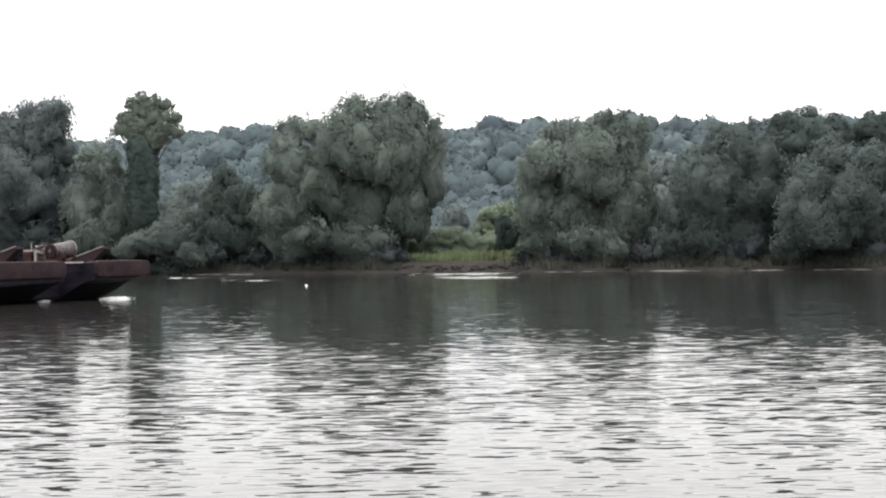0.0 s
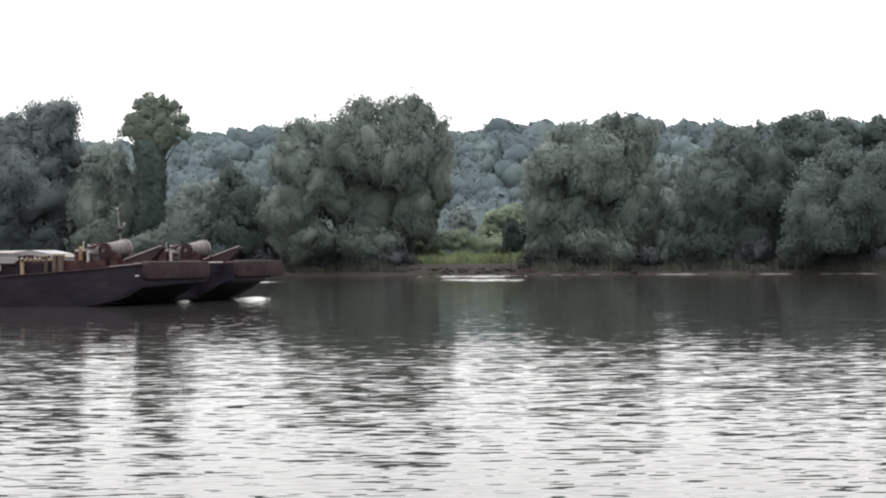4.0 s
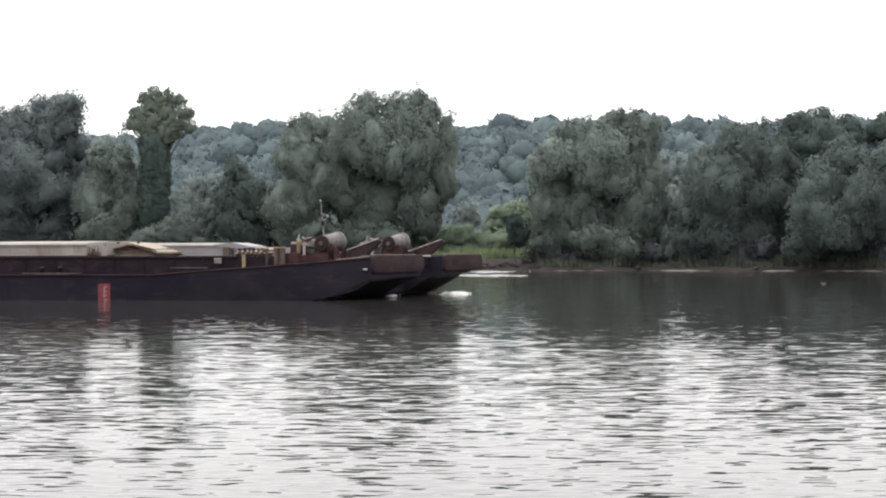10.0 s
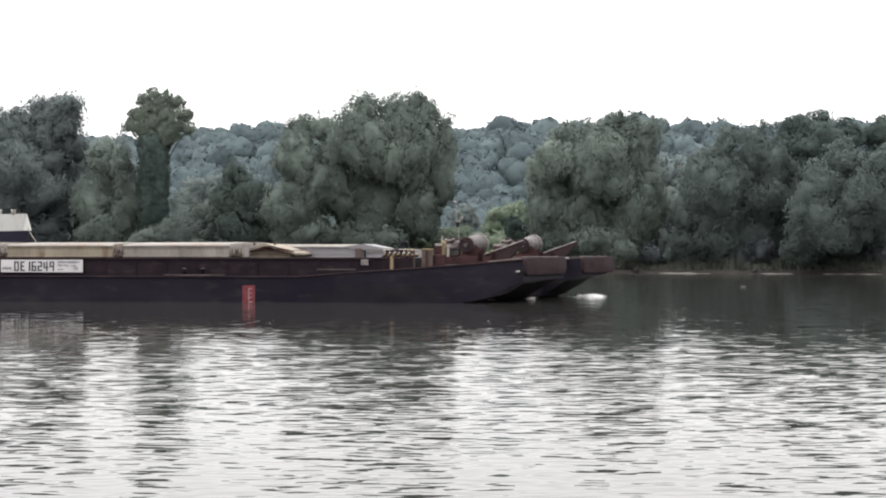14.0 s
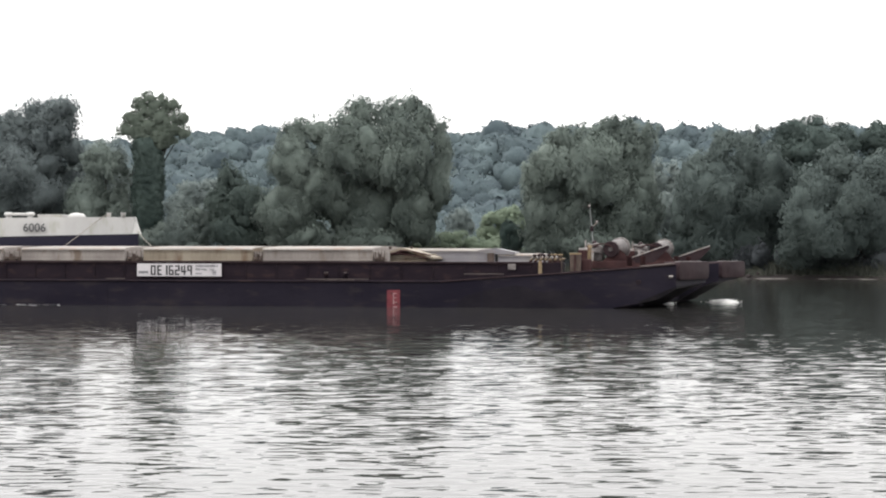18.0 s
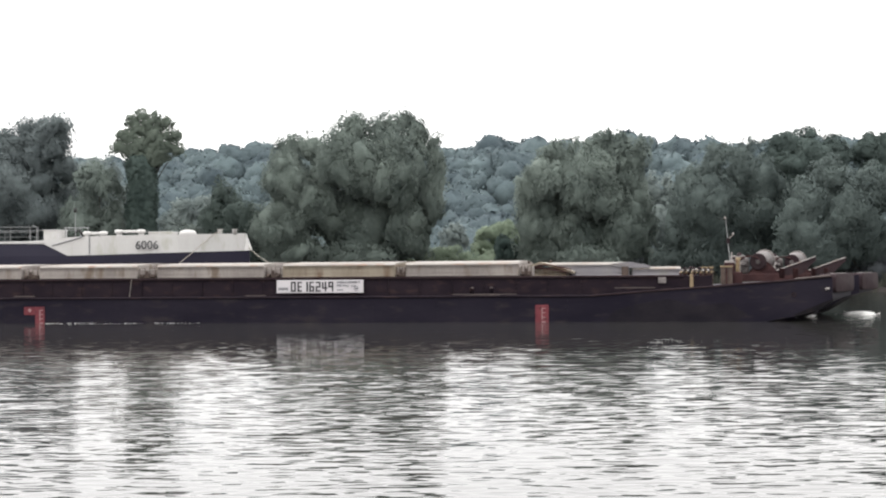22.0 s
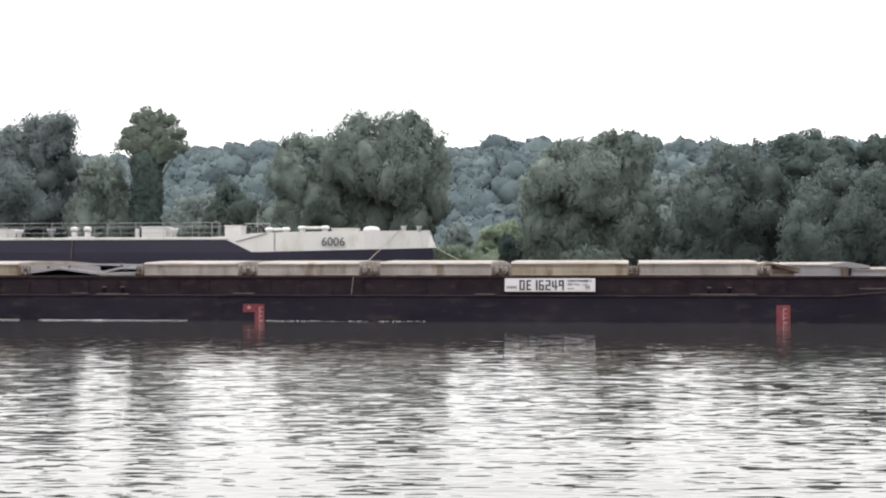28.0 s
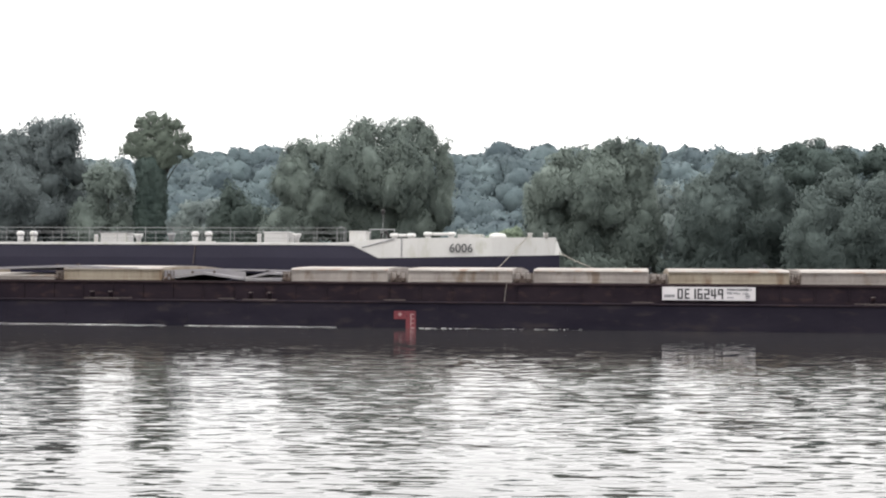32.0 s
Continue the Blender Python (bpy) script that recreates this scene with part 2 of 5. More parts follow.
def water_mat(name, ripples, far_calm=0.7):
    """River water; ripples: how many to the metre along and across the river, and how steep."""
    m = bpy.data.materials.new(name)
    m.use_nodes = True
    n, l = m.node_tree.nodes, m.node_tree.links
    p = n["Principled BSDF"]
    p.inputs["Base Color"].default_value = (0.022, 0.0215, 0.0205, 1)
    p.inputs["IOR"].default_value, p.inputs["Roughness"].default_value = 1.333, 0.03
    co, geo = n.new("ShaderNodeTexCoord"), n.new("ShaderNodeNewGeometry")
    total = geo.outputs["Normal"]
    sep = n.new("ShaderNodeSeparateXYZ")
    l.new(co.outputs["Object"], sep.inputs[0])

    def over(a, b, fa, fb):
        """Changes from fa to fb between a and b metres out."""
        k = n.new("ShaderNodeMapRange")
        k.inputs["From Min"].default_value, k.inputs["From Max"].default_value = a, b
        k.inputs["To Min"].default_value, k.inputs["To Max"].default_value = fa, fb
        l.new(sep.outputs["Y"], k.inputs["Value"])
        return k.outputs["Result"]

    # ripples flatten from 31 to 44 metres out, fitted to the camera's view
    calm = over(31, 44, 1.0, far_calm)
    for sx, sy, steep, near in ripples:
        mp, nz, sub, sc, ad = (n.new("ShaderNode" + k) for k in ("Mapping", "TexNoise", "VectorMath", "VectorMath", "VectorMath"))
        mp.inputs["Scale"].default_value = (sx, sy, 0)
        nz.inputs["Scale"].default_value, nz.inputs["Detail"].default_value, nz.inputs["Roughness"].default_value = 1.0, 0.8, 0.5
        nz.inputs["Distortion"].default_value = 0.4
        l.new(co.outputs["Object"], mp.inputs["Vector"])
        l.new(mp.outputs["Vector"], nz.inputs["Vector"])
        sub.operation, sub.inputs[1].default_value = "SUBTRACT", (0.5, 0.5, 0.5)
        l.new(nz.outputs["Color"], sub.inputs[0])
        sc.operation, sc.inputs[1].default_value = "MULTIPLY", (0.45 * steep, steep, 0)
        l.new(sub.outputs[0], sc.inputs[0])
        by = n.new("ShaderNodeVectorMath")
        by.operation = "SCALE"
        l.new(sc.outputs[0], by.inputs[0])
        both = n.new("ShaderNodeMath")
        both.operation = "MULTIPLY"
        # coarse ripples fade near the bank, fine ones farther out, fitted to the view
        l.new(over(12, 34, near, 1.0), both.inputs[0])
        l.new(calm, both.inputs[1])
        l.new(both.outputs[0], by.inputs["Scale"])
        l.new(total, ad.inputs[0])
        l.new(by.outputs[0], ad.inputs[1])
        total = ad.outputs[0]
    # ripple normals tilt to the camera, most 30 m out, so its view brightens
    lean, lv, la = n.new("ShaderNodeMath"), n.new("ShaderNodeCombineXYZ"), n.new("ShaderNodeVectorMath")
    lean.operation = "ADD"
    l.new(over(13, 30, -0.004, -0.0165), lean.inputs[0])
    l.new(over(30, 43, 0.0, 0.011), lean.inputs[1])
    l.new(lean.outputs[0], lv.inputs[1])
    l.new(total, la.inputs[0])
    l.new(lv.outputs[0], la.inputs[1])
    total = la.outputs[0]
    nm = n.new("ShaderNodeVectorMath")
    nm.operation = "NORMALIZE"
    l.new(total, nm.inputs[0])
    l.new(nm.outputs[0], p.inputs["Normal"])
    return m


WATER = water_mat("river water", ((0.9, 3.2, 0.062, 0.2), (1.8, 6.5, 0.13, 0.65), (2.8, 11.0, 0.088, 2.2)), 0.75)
RIFFLE = water_mat("broken water", ((1.5, 2.0, 0.10, 1.0), (4.0, 6.0, 0.10, 1.0)), 1.0)


for m in (HULL, BOW_BOTTOM, SCUFF, COAMING, RUST, FADED, EARTH, STONE):
    m.node_tree.nodes["Principled BSDF"].inputs["Specular IOR Level"].default_value = 0.05
for m in (NAVY, COVER, COVER_STAIN, COVER_TOP, RED):
    m.node_tree.nodes["Principled BSDF"].inputs["Specular IOR Level"].default_value = 0.18


# ---- builders ----
def mesh_of(name, verts, faces, material, smooth=False):
    """A mesh from numpy arrays: verts (n, 3), faces (m, 3 or 4)."""
    verts, faces = np.asarray(verts, np.float32), np.asarray(faces, np.int32)
    me = bpy.data.meshes.new(name)
    k = faces.shape[1]
    me.vertices.add(len(verts))
    me.vertices.foreach_set("co", verts.ravel())
    me.loops.add(faces.size)
    me.loops.foreach_set("vertex_index", faces.ravel())
    me.polygons.add(len(faces))
    me.polygons.foreach_set("loop_start", np.arange(0, faces.size, k, dtype=np.int32))
    me.polygons.foreach_set("loop_total", np.full(len(faces), k, np.int32))
    if smooth:
        me.polygons.foreach_set("use_smooth", np.ones(len(faces), bool))
    me.update(calc_edges=True)
    me.materials.append(material)
    return me


def part(name, bm, material, parent, label="", smooth=False):
    me = bpy.data.meshes.new(name)
    bm.to_mesh(me)
    bm.free()
    me.materials.append(material)
    if smooth:
        me.polygons.foreach_set("use_smooth", np.ones(len(me.polygons), bool))
    ob = new(name, me)
    ob.parent = parent
    return tagged(ob, label)


def box(x0, x1, y0, y1, z0, z1, bevel=0.0, bm=None):
    bm = bm or bmesh.new()
    m = Matrix.Translation(((x0 + x1) / 2, (y0 + y1) / 2, (z0 + z1) / 2)) @ Matrix.Diagonal((x1 - x0, y1 - y0, z1 - z0, 1))
    made = bmesh.ops.create_cube(bm, size=1, matrix=m)["verts"]
    if bevel:
        es = list({e for v in made for e in v.link_edges})
        bmesh.ops.bevel(bm, geom=es, offset=bevel, segments=2, affect="EDGES", profile=0.6)
    return bm


def rod(points, radius, sides=8, bm=None):
    """A round bar along the points, with closed ends."""
    bm = bm or bmesh.new()
    pts = [Vector(q) for q in points]
    radii = radius if isinstance(radius, (list, tuple)) else [radius] * len(pts)
    rings = []
    for i, q in enumerate(pts):
        way = (pts[min(i + 1, len(pts) - 1)] - pts[max(i - 1, 0)]).normalized()
        side = way.cross(Vector((0, 0, 1)) if abs(way.z) < 0.9 else Vector((1, 0, 0))).normalized()
        up = side.cross(way)
        rings.append([bm.verts.new(q + radii[i] * (math.cos(a) * side + math.sin(a) * up)) for a in [2 * math.pi * k / sides for k in range(sides)]])
    for r0, r1 in zip(rings, rings[1:]):
        for k in range(sides):
            bm.faces.new((r0[k], r0[(k + 1) % sides], r1[(k + 1) % sides], r1[k]))
    bm.faces.new(rings[0][::-1])
    bm.faces.new(rings[-1])
    return bm


def prism(outline, axis, a, b, bm=None):
    """A solid from an outline in the two other axes, drawn out along axis from a to b."""
    bm = bm or bmesh.new()

    def at(p, q):
        v = list(p)
        v.insert("xyz".index(axis), q)
        return bm.verts.new(v)
    r0, r1 = [at(p, a) for p in outline], [at(p, b) for p in outline]
    n = len(outline)
    for k in range(n):
        bm.faces.new((r0[k], r0[(k + 1) % n], r1[(k + 1) % n], r1[k]))
    bm.faces.new(r0[::-1])
    bm.faces.new(r1)
    bmesh.ops.recalc_face_normals(bm, faces=bm.faces[:])
    return bm


def loft(rings, bm=None):
    """A closed skin over rings of equally many points."""
    bm = bm or bmesh.new()
    vs = [[bm.verts.new(q) for q in ring] for ring in rings]
    n = len(vs[0])
    for r0, r1 in zip(vs, vs[1:]):
        for k in range(n):
            bm.faces.new((r0[k], r0[(k + 1) % n], r1[(k + 1) % n], r1[k]))
    bm.faces.new(vs[0][::-1])
    bm.faces.new(vs[-1])
    bmesh.ops.recalc_face_normals(bm, faces=bm.faces[:])
    return bm


def thing(name, label, category, group="", m=None):
    ob = tagged(new(name), label, category, group)
    ob.matrix_basis = m or Matrix()
    return ob


# ---- ground ----
def shore(x):
    """The far bank's waterline."""
    return 164.0 - 0.325 * x + 0.8 * np.sin(x * 0.35) + 0.5 * np.sin(x * 0.9 + 1)


RIDGE_X = np.array([-400, -146, -109, -92, -78, -72, -61, -52, -31, -4, 3, 8, 17, 27, 32, 46, 60, 66, 72, 78, 86, 107, 124, 136, 150, 400])
RIDGE_Z = np.array([36, 39, 37, 38.5, 40.6, 41.4, 40.9, 39.8, 40, 40.9, 41.4, 38.5, 42.6, 41.1, 40, 42, 44.5, 37.8, 41.6, 42.2, 40.7, 41.8, 42.5, 40.9, 39, 36])


def hill(x, y):
    """The wooded slope's ground behind the far bank."""
    k = np.clip((y - 262) / 168, 0, 1)
    return 1.3 + (np.interp(x * 430 / np.maximum(y, 300), RIDGE_X, RIDGE_Z) - 9.0) * (k * k * (3 - 2 * k))


def ground_height(x, y):
    d = y - shore(x)
    far = np.where(d < 0, np.maximum(-2.5, d * 0.25), 1.25 * np.clip(d / 3.2, 0, 1) ** 0.7)
    near = np.clip((6.0 - y) * 0.28, -2.5, 0.69)
    z = np.where(y < 70, near, far)
    return np.where(y > 262, hill(x, y), z) + 0.06 * np.sin(x * 0.8) * np.sin(y * 0.6)


gy = np.concatenate([[-3000, -800, -200, -60], np.arange(-20, 20, 1.0), np.arange(20, 120, 10.0), np.arange(120, 200, 0.8), np.arange(200, 450, 6.0), [470, 520, 700, 1200, 2500, 4500]])
gx = np.concatenate([[-3500, -1500, -600, -300], np.arange(-200, -70, 6.0), np.arange(-70, 70, 1.0), np.arange(70, 200, 6.0), [210, 300, 600, 1500, 3500]])
GX, GY = np.meshgrid(gx, gy)
GZ = ground_height(GX, GY)
rows_n, cols_n = GX.shape
idx = np.arange(rows_n * cols_n).reshape(rows_n, cols_n)
quads = np.stack([idx[:-1, :-1], idx[:-1, 1:], idx[1:, 1:], idx[1:, :-1]], -1).reshape(-1, 4)
ground = new("ground", mesh_of("ground", np.stack([GX, GY, GZ], -1).reshape(-1, 3), quads, EARTH, True))
tagged(ground, "brown earth river bank rising to wooded hills", "ground", kind="structure")

SLOPE = 0.004
# ---- water: one rippled sheet that drifts with the current ----
rng = np.random.default_rng(5)
wy = [9.5]
while wy[-1] < 100:
    wy.append(wy[-1] + 0.06 * (max(wy[-1], 12) / 12) ** 1.4)
wy = np.array(wy + [101.5, 104, 108, 114, 122, 133, 148, 165, 185, 220, 260, 330, 600])
COLS = 420
cu = np.linspace(0, 1, COLS)
WXX = np.stack([-(0.40 * y + 3) + cu * (0.80 * y + 24) for y in wy])
WYY = np.repeat(wy[:, None], COLS, 1)
WZZ = np.zeros_like(WXX)
step = 0.06 * (np.maximum(WYY, 12) / 12) ** 1.4
gust = 0.9 + 0.45 * np.clip(np.sin(WXX * 0.13 + 0.8 * np.sin(WYY * 0.09)) * np.sin(WYY * 0.17 + 1.0 + 0.7 * np.sin(WXX * 0.07)), -0.7, 1)
WAVES = 48
lams = 0.4 * (2.6 / 0.4) ** (np.arange(WAVES) / (WAVES - 1))
weights = np.exp(-(np.log(lams / 0.9) / 0.75) ** 2)
weights *= SLOPE * math.sqrt(2) / np.sqrt((weights ** 2).sum())
for k, lam in enumerate(lams):
    ang = radians(90) + rng.normal(0, 0.6)
    kx, ky = 2 * math.pi / lam * math.cos(ang), 2 * math.pi / lam * math.sin(ang)
    amp = weights[k] * lam / (2 * math.pi)
    ok = np.clip((lam / step - 2.0) / 1.2, 0, 1)
    warp = 0.35 * lam * np.sin(WXX * 0.5 / lam + k) + 0.5 * lam * np.sin(WYY * 0.5 / lam + 0.3 * WXX / lam + 2 * k)
    WZZ += ok * amp * np.sin(kx * WXX + ky * (WYY + warp) + rng.uniform(0, 6.28))
WZZ *= gust
idx = np.arange(WXX.size).reshape(WXX.shape)
quads = np.stack([idx[:-1, :-1], idx[:-1, 1:], idx[1:, 1:], idx[1:, :-1]], -1).reshape(-1, 4)
water = new("water", mesh_of("water", np.stack([WXX, WYY, WZZ], -1).reshape(-1, 3), quads, WATER, True))
tagged(water, "rippled grey-brown river water reflecting trees and sky", "water", kind="structure")


# ---- trees ----
def leaf_cloud(lobes, count, size, seed, hang=0.0, core=0.72, spray=1.0, fine=14, fringe=0.14, backs=0.4, wild=1.0, hump=1.0, airy=0.36):
    """A crown as sprays of small leaves on the outside of overlapping boughs (x, y, z, rx, ry, rz), over a dense inside.
    hang: how far the sprays droop; spray: their size; airy: how solid the top is inside; backs: how full the side away from the river is. Gives vertices,
    quads and normals, which follow the sprays and boughs more than the single leaf."""
    g = np.random.default_rng(seed)
    big = np.array(lobes, float)
    mid = big[:, :3].mean(0)
    reach = np.abs(big[:, :3] - mid).max(0) + big[:, 3:].mean(0)
    top = (big[:, 2] + big[:, 5]).max()
    # each bough bears smaller humps
    humps = [tuple(L) for L in big]
    own = list(range(len(big)))
    for k, L in enumerate(big):
        for _ in range(int(hump * (4 + 2.0 * math.sqrt(L[3] * L[5])))):
            d = g.normal(size=3)
            d[1] -= 0.5
            d[2] += 0.25
            d /= np.linalg.norm(d)
            w = g.uniform(0.3, 0.52)
            humps.append((*(L[:3] + d * L[3:] * (1.0 - 0.7 * w)), *(L[3:] * w * np.array([1, 1, 1 + 0.35 * hang]))))
            own.append(k)
    humps = np.array(humps)
    # sprays: middle, half width, half height, way out, hump
    sprays = []
    for k, L in enumerate(humps):
        base = spray * (0.2 + 0.13 * math.sqrt(L[3] * L[5]))
        n = int(3.0 * (L[3] * L[5] + 0.5 * L[3] * L[4]) / base ** 2 * (0.35 if hump and k < len(big) else 1.3)) + 5
        for _ in range(n):
            d = g.normal(size=3)
            d /= np.linalg.norm(d)
            if d[2] < -0.55 or (d[1] > 0.3 and g.random() > backs):
                continue
            a = base * g.uniform(0.55, 1.25)
            c = a * (1.0 + 1.5 * hang * g.uniform(0.5, 1.5))
            p = L[:3] + d * L[3:] * (1.0 - 0.35 * g.random())
            p[2] -= 0.5 * (c - a)
            q = (p - big[:, :3]) / big[:, 3:]
            inside = (q ** 2).sum(1) < 0.22
            inside[own[k]] = False
            if inside.any():
                continue
            sprays.append((*p, a, c, *d, k))
            # thin shoots that stand out of the top
            if p[2] > top - 0.3 * (top - 2) and d[2] > 0.0 and g.random() < 0.25 * wild:
                sprays.append((*(p + d * a * 0.8 + np.array([g.normal(0, 0.3), 0, 0.3 * a])), 0.32 * a, 0.5 * a, *d, k))
    sp = np.array(sprays)
    area = sp[:, 3] * sp[:, 4] * np.where(sp[:, 2] > 0.8 * top, 1.6, 1.0)
    pick = g.choice(len(sp), count, p=area / area.sum())
    S = sp[pick]
    e = g.normal(size=(count, 3)) + 0.55 * S[:, 5:8]
    e /= np.linalg.norm(e, axis=1)[:, None]
    rad = 1 - 0.4 * g.random(count) ** 1.5
    rad = np.where(g.random(count) < fringe, rad + 0.35 * g.random(count), rad)
    taper = 1 - 0.3 * hang * np.clip(-e[:, 2], 0, 1)
    c = S[:, :3] + e * rad[:, None] * np.stack([S[:, 3] * taper, S[:, 3] * taper, S[:, 4]], 1)
    c[:, 2] -= hang * 0.5 * S[:, 4] * g.random(count) ** 2 * (e[:, 2] < 0.2)
    keep = c[:, 2] > 0.2
    L = humps[S[:, 8].astype(int)]
    c, e, S, L = c[keep], e[keep], S[keep], L[keep]
    m = len(c)
    out = (c - L[:, :3]) / L[:, 3:]
    out /= np.linalg.norm(out, axis=1)[:, None] + 1e-9
    whole = (c - mid) / reach
    soft_n = 0.75 * out + 0.2 * e + 0.75 * whole + 0.1 * g.normal(size=(m, 3)) + np.array([0, -0.05, 0.08])
    soft_n /= np.linalg.norm(soft_n, axis=1)[:, None]
    nrm = 0.7 * soft_n + 0.5 * g.normal(size=(m, 3)) + np.array([0, -0.35, 0.0])
    nrm /= np.linalg.norm(nrm, axis=1)[:, None]
    nrm *= np.where((nrm * soft_n).sum(1) < 0, -1, 1)[:, None]
    ref = g.normal(size=(m, 3)) * (1 - 0.8 * hang) + np.array([0, 0, -1.0]) * hang * 1.6
    a = ref - (ref * nrm).sum(1)[:, None] * nrm
    a /= np.linalg.norm(a, axis=1)[:, None] + 1e-9
    b = np.cross(nrm, a)
    s = size * (0.55 + 0.9 * g.random(m))[:, None]
    la, lb = s * (1 + 0.8 * hang), s * (0.66 - 0.16 * hang)
    v = np.stack([c - a * la, c - b * lb, c + a * la, c + b * lb], 1).reshape(-1, 3)
    vs, qs, ns, off = [v], [np.arange(4 * m).reshape(-1, 4)], [np.repeat(soft_n, 4, 0)], 4 * m
    if core:
        # the dense inside of each bough, rough and closed, hollowed between the sprays
        for k, L in enumerate(humps):
            nu, nv = (fine, fine * 2 // 3) if k < len(big) else (12, 8)
            th, fi = np.meshgrid(np.linspace(0, 2 * math.pi, nu, endpoint=False), np.linspace(0.02, math.pi - 0.02, nv), indexing="ij")
            dd = np.stack([np.cos(th) * np.sin(fi), np.sin(th) * np.sin(fi), np.cos(fi)], -1)
            rr = core * (1 + 0.1 * np.sin(5 * th + 3 * k) * np.sin(4 * fi + k))[..., None] * (airy if hump > 0.2 and L[2] + L[5] > 0.86 * top else 0.86 if k >= len(big) else 1.0) * (1 + 0.07 * g.normal(size=th.shape))[..., None]
            cv = (L[:3] + dd * L[3:] * rr).reshape(-1, 3)
            cv[:, 2] = np.maximum(cv[:, 2], 0.2)
            ii = np.arange(nu * nv).reshape(nu, nv)
            jj = np.roll(ii, -1, 0)
            qs.append(np.stack([ii[:, :-1], ii[:, 1:], jj[:, 1:], jj[:, :-1]], -1).reshape(-1, 4) + off)
            off += len(cv)
            vs.append(cv)
            nn = 0.75 * dd.reshape(-1, 3) + 0.7 * (cv - mid) / reach + 0.08 * g.normal(size=(nu * nv, 3))
            ns.append(nn)
    v, q, vn = np.concatenate(vs), np.concatenate(qs), np.concatenate(ns)
    # boughs are bent and pulled about
    r = 0.085 * float(np.mean(big[:, 3]))
    f = 1.6 / float(np.mean(big[:, 3]))
    for k in range(3):
        ph = g.uniform(0, 6.28, 3)
        s = 2.0 ** k
        v = v + r / s ** 0.55 * np.stack([np.sin(f * s * v[:, 2] * 1.3 + f * s * v[:, 1] + ph[0]), np.sin(f * s * v[:, 0] + ph[1]), np.sin(f * s * v[:, 0] * 1.2 + f * s * v[:, 1] * 0.7 + ph[2])], 1)
    v[:, 2] = np.maximum(v[:, 2], 0.15)
    vn /= np.linalg.norm(vn, axis=1)[:, None]
    return v, q, vn


def foliage(name, v, q, vn, material, parent=None):
    me = mesh_of(name, v, q, material, True)
    me.normals_split_custom_set_from_vertices(vn.astype(np.float32))
    ob = new(name, me)
    ob.parent = parent
    return ob


def tree(name, label, x, y, lobes, leaf, count, size, seed, hang=0.45, trunk=0.35, group="trees on the far bank", category="tree", core=0.72, spray=1.0, wild=1.0, hump=1.0, airy=0.36, fork=0.55):
    """Trunk, limbs up into the lobes, and a crown of leaf clumps. lobes: (dx, z, rx, rz)."""
    g = np.random.default_rng(seed + 100)
    z0 = float(ground_height(np.array(x), np.array(y))) - 0.1
    t = thing(name, label, category, group, Matrix.Translation((x, y, z0)))
    full = []
    top_z = max(z for _, z, _, _ in lobes)
    spread_y = min(3.0, 0.16 * top_z)
    for dx, z, rx, rz in lobes:
        ry = 0.8 * rx
        # upper boughs lean out over the water, lower ones stand back under them
        lean = float(np.interp(z / top_z, [0.0, 0.35, 0.7, 1.0], [1.1, 0.4, -0.15, 0.1])) * spread_y
        full.append((dx, g.uniform(-0.3, 0.3) * rx + lean, z - z0, rx, ry, rz))
    # low growth that hangs to the ground in front of the trunk
    for dx, z, rx, rz in lobes:
        if z - rz < 2.2:
            full.append((dx, 2.2 * spread_y, 0.9, 0.9 * rx, 0.5 * rx, 1.2))
    top = max(f[2] for f in full)
    yb = 0.9 * spread_y
    bm = rod([(0, yb, 0), (0.1, yb, top * 0.2), (-0.15, yb * 0.8, top * 0.45), (0.1, yb * 0.5, top * 0.7), (0, yb * 0.3, top * 0.88)], [trunk * 1.25, trunk, trunk * 0.75, trunk * 0.45, 0.06], 9)
    part("trunk", bm, BARK, t, smooth=True)
    for f in full[:len(lobes)]:
        base = Vector((0, yb * 0.8, min(f[2] * fork, top * (fork + 0.05))))
        end = Vector((f[0], f[1], f[2] + f[5] * 0.4))
        mid = base.lerp(end, 0.5) + Vector((0, 0, 0.4))
        part("limb", rod([base, mid, end], [trunk * 0.4, trunk * 0.25, 0.04], 6), BARK, t, smooth=True)
    foliage("crown", *leaf_cloud(full, int(count * 2.15), 0.52 * size, seed, hang, core, spray, wild=wild, hump=hump, airy=airy), leaf, t)
    return t


tree("willow_tree", "tall grey-green willow with a rounded double top", -55.1, 183.1, [(0.5, 20.1, 3.4, 2.7), (4.9, 20.2, 2.9, 2.8), (2.6, 17.8, 3.0, 3.0), (-1.2, 18.2, 3.0, 3.0), (5.6, 17.4, 2.4, 3.2), (-4.0, 17.0, 4.8, 4.1), (3.4, 16.5, 4.1, 4.4), (-0.7, 11.4, 6.3, 5.6), (4.4, 8.3, 3.7, 5.6), (-7.4, 12.5, 5.2, 7.4), (-0.1, 4.7, 7.4, 3.3)], HAZY, 37500, 0.22, 1, airy=0.62)
tree("willow_tree", "low willow beside the ivy-clad poplar", -43.8, 178.3, [(0.5, 12.8, 2.9, 3.0), (-1.9, 8.5, 2.9, 4.0), (1.7, 7.4, 2.6, 4.0), (-0.1, 4.3, 4.3, 2.7)], WILLOW, 16250, 0.21, 2)
fan = []
for k in range(36):
    a = radians(-62 + 3.6 * k)
    far = (6.5, 4.3, 5.5, 2.0, 3.2)[k % 5] * (1.0 - 0.2 * abs(math.sin(a)))
    fan.append((0.1 + 0.82 * far * math.sin(a), 15.3 + far * math.cos(a) * (1.1 + 0.06 * math.sin(2.1 * k)), 0.88, 1.0))
